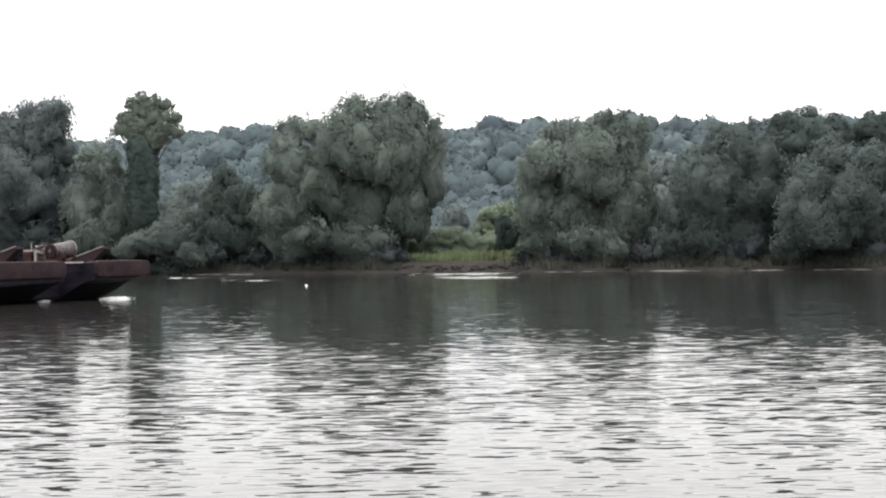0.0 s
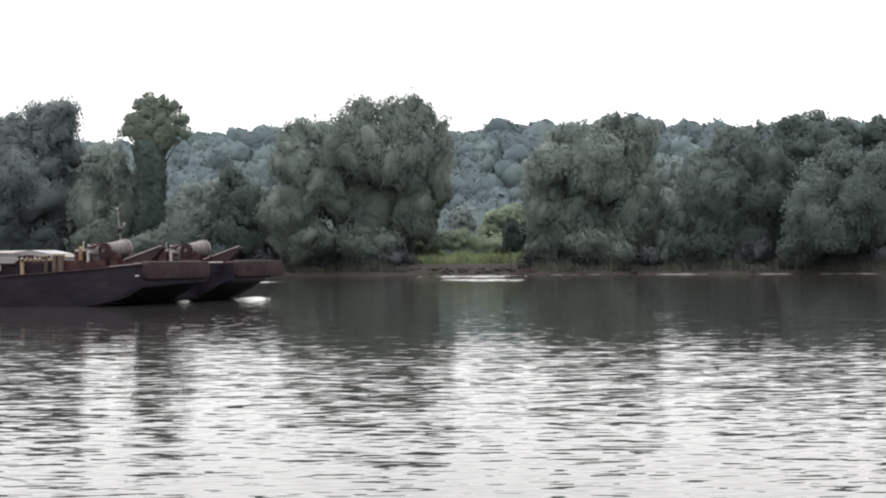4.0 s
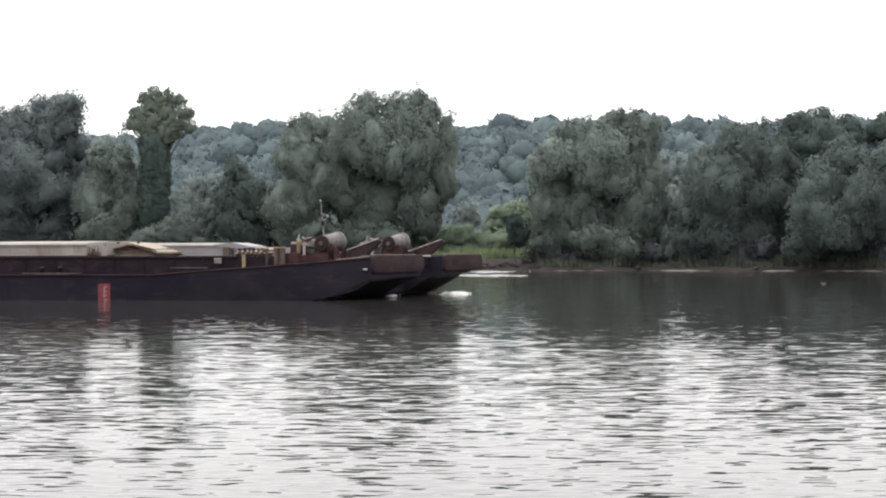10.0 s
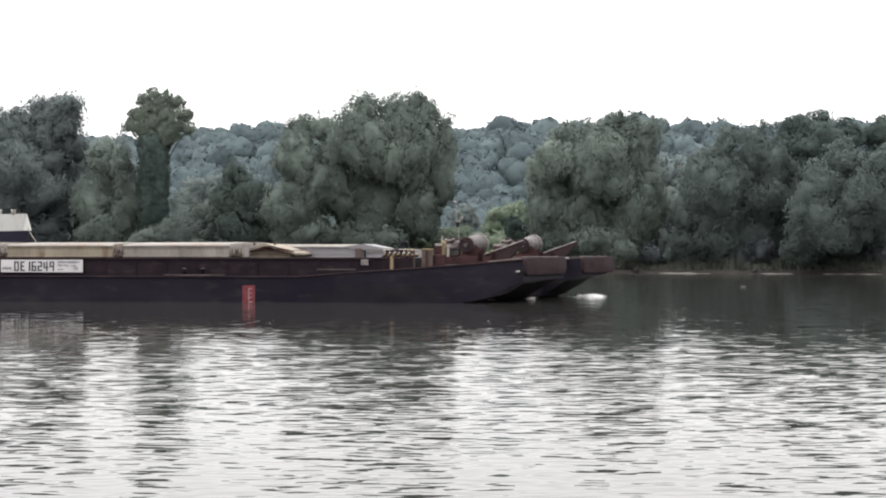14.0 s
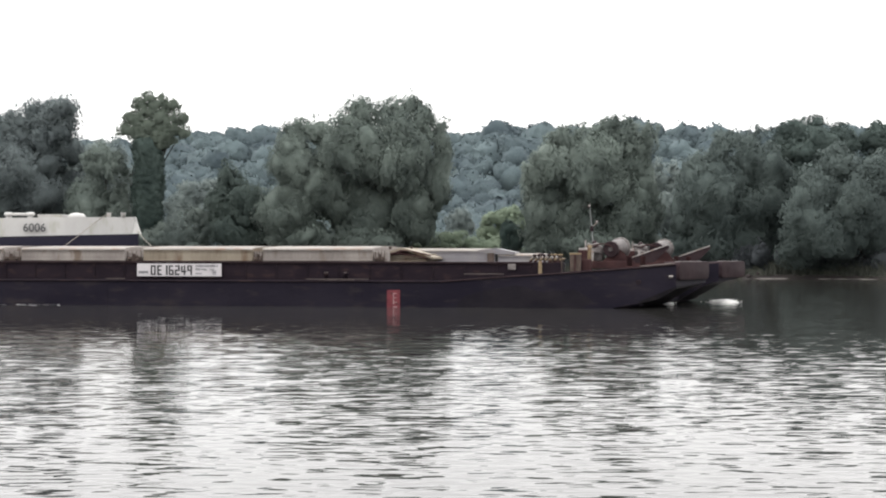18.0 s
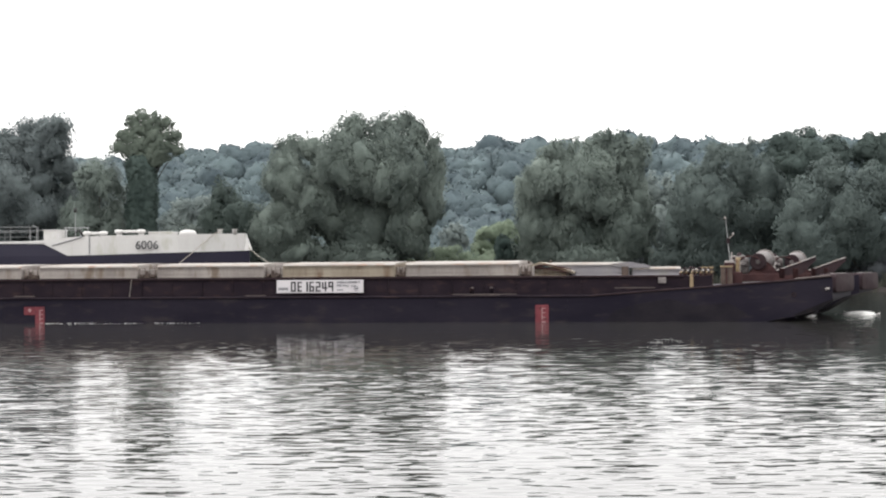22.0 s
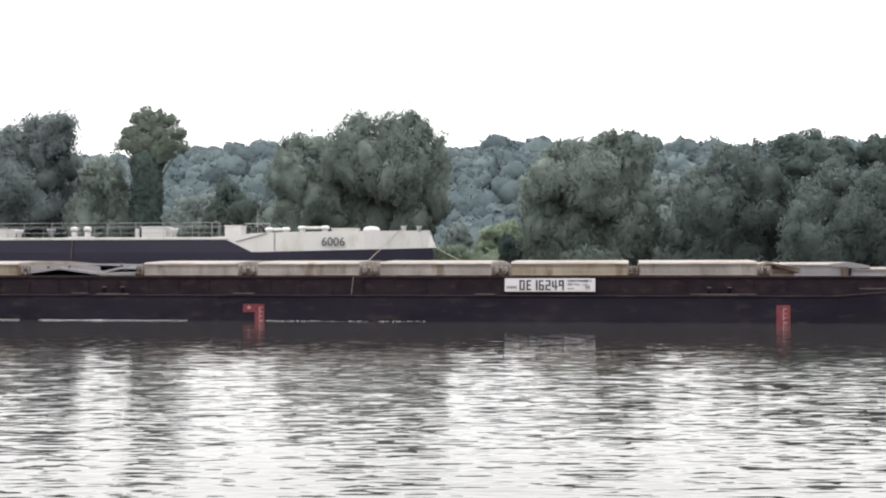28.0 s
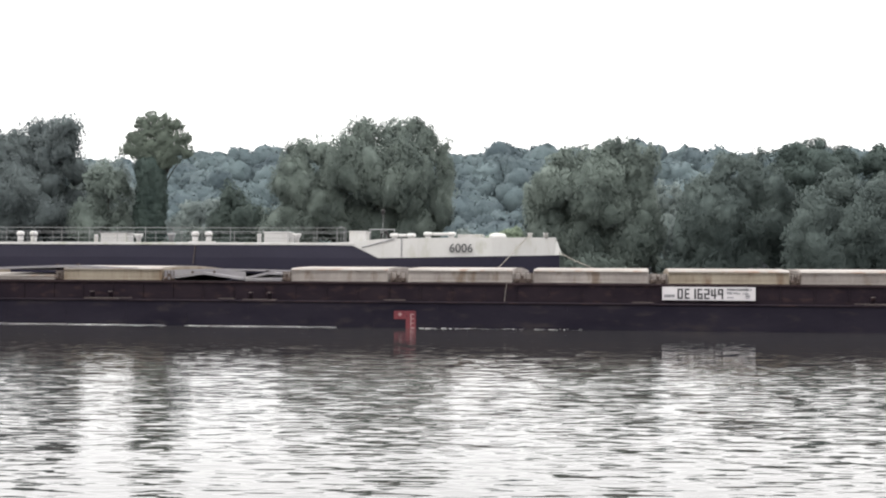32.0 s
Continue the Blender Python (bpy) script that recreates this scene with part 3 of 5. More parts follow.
ivy_tree = tree("poplar_tree", "tall poplar with its trunk wrapped in dark ivy", -37.1, 177.4, fan, POPLAR, 22000, 0.15, 3, 0.0, 0.25, core=0.5, spray=0.75, wild=2.6, hump=0.0, fork=0.72)
ivy = foliage("ivy", *leaf_cloud([(-0.7, 0, z, 2.05, 2.0, 1.5) for z in np.arange(2.2, 15.6, 1.0)], 26000, 0.1, 33, 0.25, 0.88, 0.5, backs=0.6, wild=0, hump=0.0), IVY, ivy_tree)
tagged(ivy, "dark green ivy sleeve")
tree("bush", "low willow scrub at the water's edge", -33.4, 174.5, [(-0.8, 4.1, 3.9, 2.3), (2.4, 5.7, 2.8, 2.7), (-4.0, 3.5, 3.5, 1.8), (2.4, 2.7, 3.2, 1.4)], BUSH, 13750, 0.19, 4, 0.2, 0.15, category="bush")
tree("willow_tree", "small dark pointed willow", -26.0, 173.4, [(-0.7, 11.7, 1.7, 2.1), (-1.4, 8.1, 2.2, 3.4), (1.9, 8.4, 2.7, 2.9), (0.5, 4.6, 4.2, 3.2)], DEEP, 15000, 0.21, 5)
tree("willow_tree", "huge broad weeping willow on the far bank", -10.3, 170.8, [(-7.8, 17.0, 2.2, 2.1), (-8.7, 13.5, 2.8, 3.3), (-4.9, 17.4, 1.8, 1.9), (-0.2, 19.2, 2.6, 2.4), (4.1, 19.4, 3.2, 2.2), (7.3, 18.0, 2.1, 2.4), (9.5, 16.7, 1.4, 2.6), (-0.9, 14.9, 4.6, 4.0), (4.6, 14.1, 4.4, 4.6), (9.3, 11.9, 1.5, 4.7), (-5.1, 10.1, 4.6, 4.0), (-9.3, 7.9, 3.7, 3.5), (0.4, 7.9, 5.3, 4.7), (6.5, 7.2, 3.3, 4.3), (-7.9, 4.5, 5.3, 2.8), (0.3, 3.8, 5.3, 2.4), (3.4, 4.3, 2.6, 2.5)], WILLOW, 57500, 0.21, 6, 0.7, 0.55, core=0.8, airy=0.6)
tree("willow_tree", "wide willow with a ragged top", 16.9, 161.3, [(-3.6, 15.7, 2.2, 1.7), (1.6, 16.9, 1.7, 1.7), (3.2, 16.4, 1.5, 1.6), (-0.3, 15.2, 2.8, 2.4), (4.9, 15.6, 2.3, 2.3), (-5.3, 12.5, 2.7, 3.1), (-0.1, 11.8, 4.1, 4.1), (5.1, 11.0, 2.7, 4.1), (-6.3, 7.9, 2.4, 3.8), (-1.5, 6.7, 4.3, 4.2), (4.3, 6.6, 3.4, 4.1), (-5.4, 4.1, 3.0, 2.5), (1.1, 3.2, 5.2, 2.2), (6.3, 3.3, 2.4, 2.2)], WILLOW, 47500, 0.21, 7, 0.65, 0.5, core=0.78)
tree("willow_tree", "grey-green willow with hanging boughs", 31.3, 156.5, [(2.6, 15.9, 1.5, 1.3), (-0.6, 13.6, 2.2, 2.0), (-3.8, 11.2, 1.8, 2.4), (1.6, 13.3, 2.9, 2.7), (4.4, 11.9, 2.5, 2.7), (-1.7, 8.9, 3.9, 3.7), (3.4, 8.1, 3.7, 3.7), (-4.3, 7.0, 2.8, 3.7), (0.2, 4.4, 5.1, 3.2), (5.3, 3.7, 3.2, 2.8), (-4.9, 3.1, 2.8, 2.2)], WILLOW_GREY, 42500, 0.20, 8, 0.65, 0.45, core=0.78)
tree("poplar_tree", "dark round-topped tree behind the willows", 41.1, 158.5, [(-2.3, 15.2, 2.4, 2.6), (0.6, 15.9, 2.6, 2.5), (3.2, 14.8, 2.3, 2.6), (-0.1, 13.2, 3.7, 3.2), (-1.5, 10.8, 3.0, 3.0), (2.4, 11.2, 2.8, 3.0)], DARKLEAF, 19000, 0.2, 9, 0.2, 0.4, wild=0.3, airy=0.9)
tree("willow_tree", "silvery willow spreading over the bank", 45.0, 150.4, [(-2.9, 11.9, 2.6, 2.2), (0.8, 11.2, 2.6, 2.6), (-5.5, 9.0, 2.6, 3.2), (-1.2, 7.9, 4.0, 3.5), (-3.7, 4.2, 4.0, 3.3), (1.8, 4.6, 3.4, 3.5), (5.2, 10.7, 3.4, 3.4), (6.4, 5.8, 4.0, 4.6), (-6.6, 6.2, 3.2, 3.2), (-7.0, 3.4, 2.8, 2.2)], WILLOW_GREY, 37500, 0.19, 10, 0.45, 0.4)
tree("poplar_tree", "dark tree rising behind a silvery willow", 49.5, 158.8, [(-2.3, 15.1, 1.4, 1.4), (-0.3, 15.4, 2.2, 2.2), (3.2, 14.4, 3.2, 2.6), (0, 11.5, 3, 3)], DARKLEAF, 10000, 0.2, 11, 0.2, 0.3, wild=0.3, airy=0.9)
tree("willow_tree", "pale willow further back from the water", -54.4, 221.6, [(-0.6, 17.1, 4.3, 3.6), (-2.0, 12.6, 4.5, 4.5), (2.9, 12.1, 3.6, 4.5)], PALE, 11250, 0.28, 12)
tree("bush", "light green thicket behind the bank", -35.2, 202.8, [(-1.3, 10.7, 2.8, 2.4), (1.5, 11.1, 2.1, 2.0), (-1.8, 7.1, 4.5, 4.1), (1.9, 6.6, 2.4, 3.3)], PALE, 12500, 0.24, 13, 0.1, 0.25, category="bush")
tree("bush", "pale grey-green bush at the meadow's edge", 1.1, 203.6, [(0.3, 6.6, 2.0, 2.5), (-0.2, 4.6, 2.5, 1.6)], PALE, 5000, 0.22, 14, 0.1, 0.15, category="bush")
tree("bush", "small dark bush on the open bank", 7.1, 162.5, [(0.2, 4.9, 1.1, 1.5), (0.6, 3.7, 1.3, 1.2), (-0.3, 3.6, 0.8, 0.8)], IVY, 5625, 0.16, 16, 0.1, 0.1, category="bush")
tree("willow_tree", "pale willow seen between two darker ones", 28.7, 184.0, [(0.0, 12.3, 1.9, 2.7), (0.3, 7.8, 1.9, 3.7)], PALE, 6250, 0.22, 17)

SCRUB = leaf_mat("meadow scrub leaves", (0.1200, 0.1547, 0.1096), (0.1689, 0.2071, 0.1501))
tree("bush", "low light green scrub along the open bank", 2.6, 175.0, [(-6.6, 3.0, 1.9, 1.3), (-5.0, 3.4, 1.9, 1.3), (-3.4, 3.8, 2.0, 1.4), (-1.2, 3.9, 2.1, 1.4), (1.0, 3.6, 2.0, 1.4), (3.2, 3.4, 2.0, 1.3), (5.2, 3.0, 1.8, 1.2)], SCRUB, 9000, 0.15, 18, 0.1, 0.06, category="bush", core=0.8)
tree("bush", "rounded light green bush on the meadow", 7.7, 196.9, [(-0.1, 7.2, 2.9, 1.9), (1.9, 6.4, 2.4, 2.4), (-1.7, 5.6, 2.1, 1.4)], SCRUB, 7500, 0.21, 15, 0.0, 0.15, category="bush")

# far woods: crowns of many leaf clumps over the whole slope
def hillside_woods():
    g = np.random.default_rng(77)
    vs, qs, ns, off = [], [], [], 0
    kinds = []
    for k in range(10):
        lobes = [(0, 0, 0, 3.6, 3.6, 3.1)]
        for _ in range(5):
            a, e, r = g.uniform(0, 6.28), g.uniform(0.1, 1.3), g.uniform(1.6, 2.4)
            lobes.append((2.2 * math.cos(a) * math.cos(e), 2.2 * math.sin(a) * math.cos(e), 1.9 * math.sin(e), r, r, 0.9 * r))
        # five full kinds, and five thin ones for where the bank's trees stand before them
        kinds.append(leaf_cloud([(a, b, c + 20, d, e, f) for a, b, c, d, e, f in lobes], 1100 if k < 5 else 220, 0.19, 200 + k, 0.1, 0.86, 0.6, 14, 0.02, 0.2, 0.0, 0.0))
    for y in np.arange(270, 438, 13):
        for x in np.arange(-0.42 * y, 0.42 * y, 9.5):
            px, py = x + g.uniform(-3.5, 3.5), y + g.uniform(-4, 4)
            bare = px / py
            seen = py > 385 or -0.2 < bare < -0.1 or -0.02 < bare < 0.07 or 0.13 < bare < 0.18
            v, q, vn = kinds[g.integers(5) + (0 if seen else 5)]
            s = g.uniform(1.3, 2.4)
            a = g.uniform(0, 6.28)
            r = np.array([[math.cos(a), -math.sin(a), 0], [math.sin(a), math.cos(a), 0], [0, 0, 1]])
            w = ((v - np.array([0, 0, 20])) * s) @ r.T + np.array([px, py, float(hill(np.array(px), np.array(py))) + 4.4 - 1.6 * s])
            vs.append(w)
            ns.append(vn @ r.T)
            qs.append(q + off)
            off += len(v)
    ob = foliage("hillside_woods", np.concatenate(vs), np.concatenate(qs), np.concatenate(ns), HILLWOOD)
    tagged(ob, "wooded hillside beyond the river, tinted blue-green with haze", "woods", kind="stuff")


hillside_woods()


# bank growth: grass blades and reeds in the open stretch, and thin along the rest
def blades(name, label, category, x0, x1, back0, back1, count, h0, h1, material, seed):
    g = np.random.default_rng(seed)
    x = g.uniform(x0, x1, count)
    y = shore(x) + g.uniform(back0, back1, count)
    z = ground_height(x, y)
    h = g.uniform(h0, h1, count) * (0.7 + 0.5 * np.sin(x * 0.9) * np.sin(y * 0.7 + 1))
    lean = g.normal(0, 0.25, (count, 2)) * h[:, None]
    w = 0.06 + 0.05 * g.random(count)
    a = g.uniform(0, 3.14, count)
    dx, dy = np.cos(a) * w, np.sin(a) * w
    v = np.stack([np.stack([x - dx, y - dy, z - 0.05], 1), np.stack([x + dx, y + dy, z - 0.05], 1), np.stack([x + lean[:, 0], y + lean[:, 1], z + h], 1)], 1).reshape(-1, 3)
    ob = new(name, mesh_of(name, v, np.arange(3 * count).reshape(-1, 3), material))
    tagged(ob, label, category, kind="stuff")


blades("meadow_grass", "tall light green grass on the open bank", "grass", -4, 13, 4.2, 40, 60000, 0.6, 1.6, GRASS, 301)
blades("reeds", "dark reeds and weeds along the bank's edge", "reeds", -70, -5, 0.5, 6, 33000, 0.4, 1.5, REED, 302)
blades("reeds", "dark reeds and weeds along the bank's edge", "reeds", 9.5, 70, 0.5, 6, 32000, 0.4, 1.5, REED, 303)

# dark leaf strip put in for the shade under the trees
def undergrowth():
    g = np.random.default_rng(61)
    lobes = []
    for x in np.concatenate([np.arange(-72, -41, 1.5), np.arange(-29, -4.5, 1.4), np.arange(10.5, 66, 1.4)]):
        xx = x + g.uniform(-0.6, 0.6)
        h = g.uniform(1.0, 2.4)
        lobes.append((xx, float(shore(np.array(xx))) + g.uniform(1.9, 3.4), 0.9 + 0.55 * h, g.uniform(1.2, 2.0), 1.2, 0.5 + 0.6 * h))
    ob = foliage("undergrowth", *leaf_cloud(lobes, 40000, 0.12, 62, 0.3, 0.6, 0.9, 10, backs=0.3, wild=0.4, hump=0.2), SHADE_LEAF)
    tagged(ob, "dense leaf strip coloured dark for the shade beneath the willows", "undergrowth", kind="stuff")


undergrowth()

# stones along the waterline
def bank_stones():
    g = np.random.default_rng(9)
    variants = []
    for k in range(5):
        bm = bmesh.new()
        bmesh.ops.create_icosphere(bm, subdivisions=1, radius=0.5)
        for v in bm.verts:
            v.co *= g.uniform(0.75, 1.2)
            v.co.z *= 0.6
        me = bpy.data.meshes.new("stone")
        bm.to_mesh(me)
        bm.free()
        me.materials.append(STONE)
        variants.append(me)
    for k in range(60):
        x = g.uniform(-60, 60) if k % 3 == 0 else g.uniform(-5, 10)
        y = float(shore(np.array(x))) + g.uniform(0.0, 1.6)
        ob = tagged(new("stone", variants[k % 5]), "grey-brown stone lying on the muddy bank", "stone", "stones along the waterline")
        s = g.uniform(0.35, 1.0)
        ob.matrix_basis = pose(x, y, float(ground_height(np.array(x), np.array(y))) + 0.1 * s, 0, 0, g.uniform(0, 360)) @ Matrix.Diagonal((s, s, s, 1))


bank_stones()


# a riffle over the shallows: standing wavelets, saw-toothed so the camera sees bright sky
def riffle(x0, x1, y0, y1, seed, steep):
    g = np.random.default_rng(seed)
    nx, ny = int((x1 - x0) / 0.25), int((y1 - y0) / 0.06)
    X, Y = np.meshgrid(np.linspace(x0, x1, nx), np.linspace(y0, y1, ny))
    mid, half = (x0 + x1) / 2, (x1 - x0) / 2
    lens = np.clip(1 - ((X - mid) / half) ** 2, 0, 1) ** 0.5
    across = np.abs(Y - (y0 + y1) / 2) / ((y1 - y0) / 2)
    edge = np.clip((lens - across + 0.25 * np.sin(X * 1.7 + seed) * np.sin(Y * 0.9)) / 0.25, 0, 1)
    run = (Y + 0.3 * np.sin(X * 0.7 + seed) + 0.12 * np.sin(X * 2.3) + 0.2 * np.sin(Y * 0.8 + X * 0.3)) / 0.75
    fr = run - np.floor(run)
    saw = np.where(fr < 0.84, fr / 0.84, (1 - fr) / 0.16)
    Z = -0.02 + edge * (0.035 + steep * 0.63 * saw * (0.75 + 0.5 * np.sin(np.floor(run) * 2.4 + X * 0.9) ** 2))
    idx = np.arange(X.size).reshape(X.shape)
    q = np.stack([idx[:-1, :-1], idx[:-1, 1:], idx[1:, 1:], idx[1:, :-1]], -1).reshape(-1, 4)
    ob = new("water_riffle", mesh_of("water_riffle", np.stack([X, Y - 0.325 * (X - mid), Z], -1).reshape(-1, 3), q, RIFFLE))
    tagged(ob, "bright riffle of broken water over the shallows", "water", kind="structure")


for x0, x1, y0, y1, seed, steep in ((-7.0, 8.4, 146, 160, 21, 0.085), (-1.2, 7.0, 125, 133, 22, 0.07), (-29.0, -18.5, 143, 149, 23, 0.075), (-20.5, -14.0, 126, 130, 24, 0.06), (14.5, 21.5, 146, 149, 25, 0.06)):
    riffle(x0, x1, y0, y1, seed, steep)


# pale gravel bars just out of the water under the trees
def gravel_bar(x0, x1, out, wide, high, seed):
    g = np.random.default_rng(seed)
    nx, ny = int((x1 - x0) / 0.2), 14
    s, w = np.meshgrid(np.linspace(0, 1, nx), np.linspace(-1, 1, ny))
    x = x0 + (x1 - x0) * s
    y = shore(x) - out + 0.5 * wide * w
    dome = np.clip(1 - w ** 2, 0, 1) * np.sin(math.pi * s) ** 0.4 * (0.7 + 0.3 * np.sin(x * 2.1 + seed) * np.sin(x * 0.9))
    z = -0.06 + (high + 0.06) * dome + 0.02 * g.random(x.shape) * dome
    idx = np.arange(x.size).reshape(x.shape)
    q = np.stack([idx[:-1, :-1], idx[:-1, 1:], idx[1:, 1:], idx[1:, :-1]], -1).reshape(-1, 4)
    ob = new("gravel_bar", mesh_of("gravel_bar", np.stack([x, y, z], -1).reshape(-1, 3), q, GRAVEL, True))
    tagged(ob, "pale gravel bar at the foot of the bank", "gravel bar", "gravel bars along the bank")


for x0, x1, out, wide, high, seed in ((21.5, 28.6, 1.6, 2.6, 0.13, 1), (31.5, 37.4, 1.6, 2.4, 0.10, 2), (39.0, 45.5, 2.0, 2.2, 0.08, 3), (-33.0, -20.0, 1.8, 2.4, 0.07, 4), (10.5, 17.5, 1.6, 2.0, 0.06, 5)):
    gravel_bar(x0, x1, out, wide, high, seed)


# ---- the pushed convoy ----
# local x runs towards the bow, y across to the far side, z up from the water
HEAD = -7.459
START = Vector((-11.143, 65.982, 0))


def place(t):
    s = 1.7541 * (t - 20) - 0.00105 * (t - 20) ** 2
    a = radians(HEAD)
    return pose(START.x + s * math.cos(a), START.y + s * math.sin(a), 0, 0, 0, HEAD)


def bow_u(w):
    return 25.25 + 0.29 * (w + 0.6) + 0.0035 * (w + 0.6) ** 2


def sheer(u):
    return float(np.interp(u, [-60, 14.5, 17.2, 20, 21.2, 23.5, 25.6, 30], [1.2, 1.2, 1.42, 1.6, 1.7, 1.86, 2.05, 2.1]))


def keel(u, w=-0.6):
    """The flat bottom, which rakes up under the bow, more steeply away from the near corner."""
    near = np.interp(u, [-60, 15, 18, 21, 22.5, 23.4, 24.4, 25.2], [-1.6, -1.6, -1.2, -0.40, -0.08, 0.08, 0.30, 0.80])
    far = np.interp(u, [-60, 15, 18, 21, 22.5, 23.3, 23.9, 24.6, 25.2], [-1.6, -1.6, -1.2, -0.65, -0.25, 0.0, 0.43, 1.05, 1.2])
    k = max(0.0, (w + 0.6) / 11.4) ** 0.45
    return float(near * (1 - k) + far * k)



W0, W1 = -0.6, 10.8
hopper = thing("hopper_barge", "rusty black cargo barge with dirty white hatch covers under way", "barge", m=place(0))
rings = []
for u in [-50.5, -49, -40, -30, -20, -10, 0, 8, 14.5, 16, 18, 19.5, 21, 22.5, 23.5]:
    ring = []
    for w, top in ((W0, 1), (W0, 0), (W0 + 0.25, -1), (1.2, -1), (4.0, -1), (7.5, -1), (W1 - 0.25, -1), (W1, 0), (W1, 1)):
        uu = u + max(0.0, (u - 15) / 10.15) * (bow_u(w) - 25.3)
        z = sheer(u) if top == 1 else keel(u, w) if top < 0 else keel(u, w) + 0.12
        ring.append((uu, w, z))
    rings.append(ring)
part("hull", loft(rings), HULL, hopper, "black steel hull scraped to rust")
# two raked prows under the bow heads, with a dark slot between them
for wa, wb in ((W0, 4.5), (6.7, W1)):
    sides, under = [], []
    for u in (23.5, 24.0, 24.5, 24.85, 25.15):
        at = [(u + max(0.0, (u - 15) / 10.15) * (bow_u(w) - 25.3), w) for w in np.linspace(wa, wb, 5)]
        low = [keel(u, w) + (0.12 if w in (W0, W1) else 0.0) for _, w in at]
        sides.append([(at[0][0], at[0][1], sheer(u))] + [(p, w, max(z, 0.3 + 0.42 * (u - 23.5))) for (p, w), z in zip(at, low)] + [(at[-1][0], at[-1][1], sheer(u))])
        under.append([(p, w, max(z, 0.3 + 0.42 * (u - 23.5)) + 0.004) for (p, w), z in zip(at, low)] + [(p, w + (0.01 if k == 4 else -0.01 if k == 0 else 0), z) for k, ((p, w), z) in reversed(list(enumerate(zip(at, low))))])
    part("prow", loft(sides), HULL, hopper, "dark rusty prow plating")
    # the raked bottom is coloured darker than the hull sides
    part("raked_bottom", loft(under), BOW_BOTTOM, hopper, "near-black raked bottom")
# plating seams and rubbing strakes
part("rubbing_strake", rod([(u, W0 - 0.02, sheer(u) - 0.04) for u in (-50, -30, -10, 5, 14.5)], 0.045, 6), COAMING, hopper)
part("rubbing_strake", rod([(u, W0 - 0.02, sheer(u) - 0.04) for u in (14.5, 16, 18, 20, 22, 24, 25.1)], 0.04, 6), FADED, hopper, "rusty deck edge")
part("rubbing_strake", rod([(u + max(0, (u - 15) / 10.15) * 3.2, W1 + 0.02, sheer(u) - 0.04) for u in (-50, -10, 14.5, 18, 22, 25.1)], 0.045, 6), STRAKE, hopper, "scraped steel edge")
for u in np.arange(-48.5, 19, 2.95):
    part("hull_rib", box(u - 0.035, u + 0.035, W0 - 0.012, W0 + 0.02, keel(u) + 0.3, sheer(u) - 0.12), HULL, hopper)
# the two blunt bow heads with rounded faces, and the slot between them
def rounded(w0, w1, z0, z1, r):
    """A rounded outline in the bow's plane."""
    out = []
    for cw, cz, a0 in ((w1 - r, z1 - r, 0), (w0 + r, z1 - r, 90), (w0 + r, z0 + r, 180), (w1 - r, z0 + r, 270)):
        for k in range(5):
            a = radians(a0 + 22.5 * k)
            out.append((cw + r * math.cos(a), cz + r * math.sin(a)))
    return out


for w0, w1 in ((W0, 4.5), (6.7, W1)):
    rings = []
    for du, inset in ((-0.7, 0.02), (-0.02, 0.0), (0.0, 0.015), (0.01, 0.04)):
        rings.append([(bow_u(w) + du, w, z) for w, z in rounded(w0 + inset, w1 - inset, 1.26 + inset, 2.10 - inset, 0.27)])
    part("bow_head", loft(rings), FADED, hopper, "faded rust-red rounded bow head", True)
    part("deck_edge", rod([(bow_u(w) - 0.3, w, 2.09) for w in np.linspace(w0 + 0.3, w1 - 0.3, 5)], 0.03, 6), STRAKE, hopper, "scraped steel edge")
part("deck_edge", rod([(bow_u(w) - 0.75, w, 2.02) for w in (4.5, 5.6, 6.7)], 0.05, 6), BONE, hopper, "pale plate edge in the bow slot")
# bow bulwark, bent upright plates behind the heads
part("bulwark", loft([[(bow_u(w) - 1.0, w, z) for w, z in ((4.5, 1.95), (4.5, 1.5), (6.7, 1.5), (6.7, 1.95))], [(bow_u(w) - 0.85, w, z) for w, z in ((4.5, 1.95), (4.5, 1.5), (6.7, 1.5), (6.7, 1.95))]]), HULL, hopper)
part("deck_edge", rod([(u, W0 - 0.03, sheer(u) + 0.01) for u in (23.5, 24.2, 25.05)], 0.05, 6), STRAKE, hopper, "bare scraped steel")
part("hull_mark", rod([(23.45 + 0.09 * math.cos(a), W0 - 0.015, 1.18 + 0.09 * math.sin(a)) for a in np.linspace(0, 6.28, 13)], 0.02, 5), FADED, hopper, "faint round mark")
part("anchor_fairlead", rod([(24.78, W0 - 0.05, 1.42), (24.96, W0 - 0.07, 1.44)], 0.055, 10), BONE, hopper, "pale worn fairlead", True)

# coaming of the hold, in panels between stiffeners
C0, C1 = 0.0, 10.2
part("coaming", loft([[(-47, C0, 1.15), (-47, C0, 2.06), (-47, C1, 2.06), (-47, C1, 1.15)], [(18.6, C0, 1.15), (18.6, C0, 2.06), (18.6, C1, 2.06), (18.6, C1, 1.15)]]), COAMING, hopper, "dark rusty hold coaming")
part("coaming_rail", box(-47, 18.7, C0 - 0.09, C0 + 0.06, 1.99, 2.075, 0.02), FADED, hopper, "dull rusty top rail")
for u in np.arange(-46.4, 18.4, 1.475):
    if not -0.2 < u < 4.3:
        part("stiffener", box(u - 0.025, u + 0.025, C0 - 0.04, C0 + 0.01, 1.2, 1.99), COAMING, hopper)
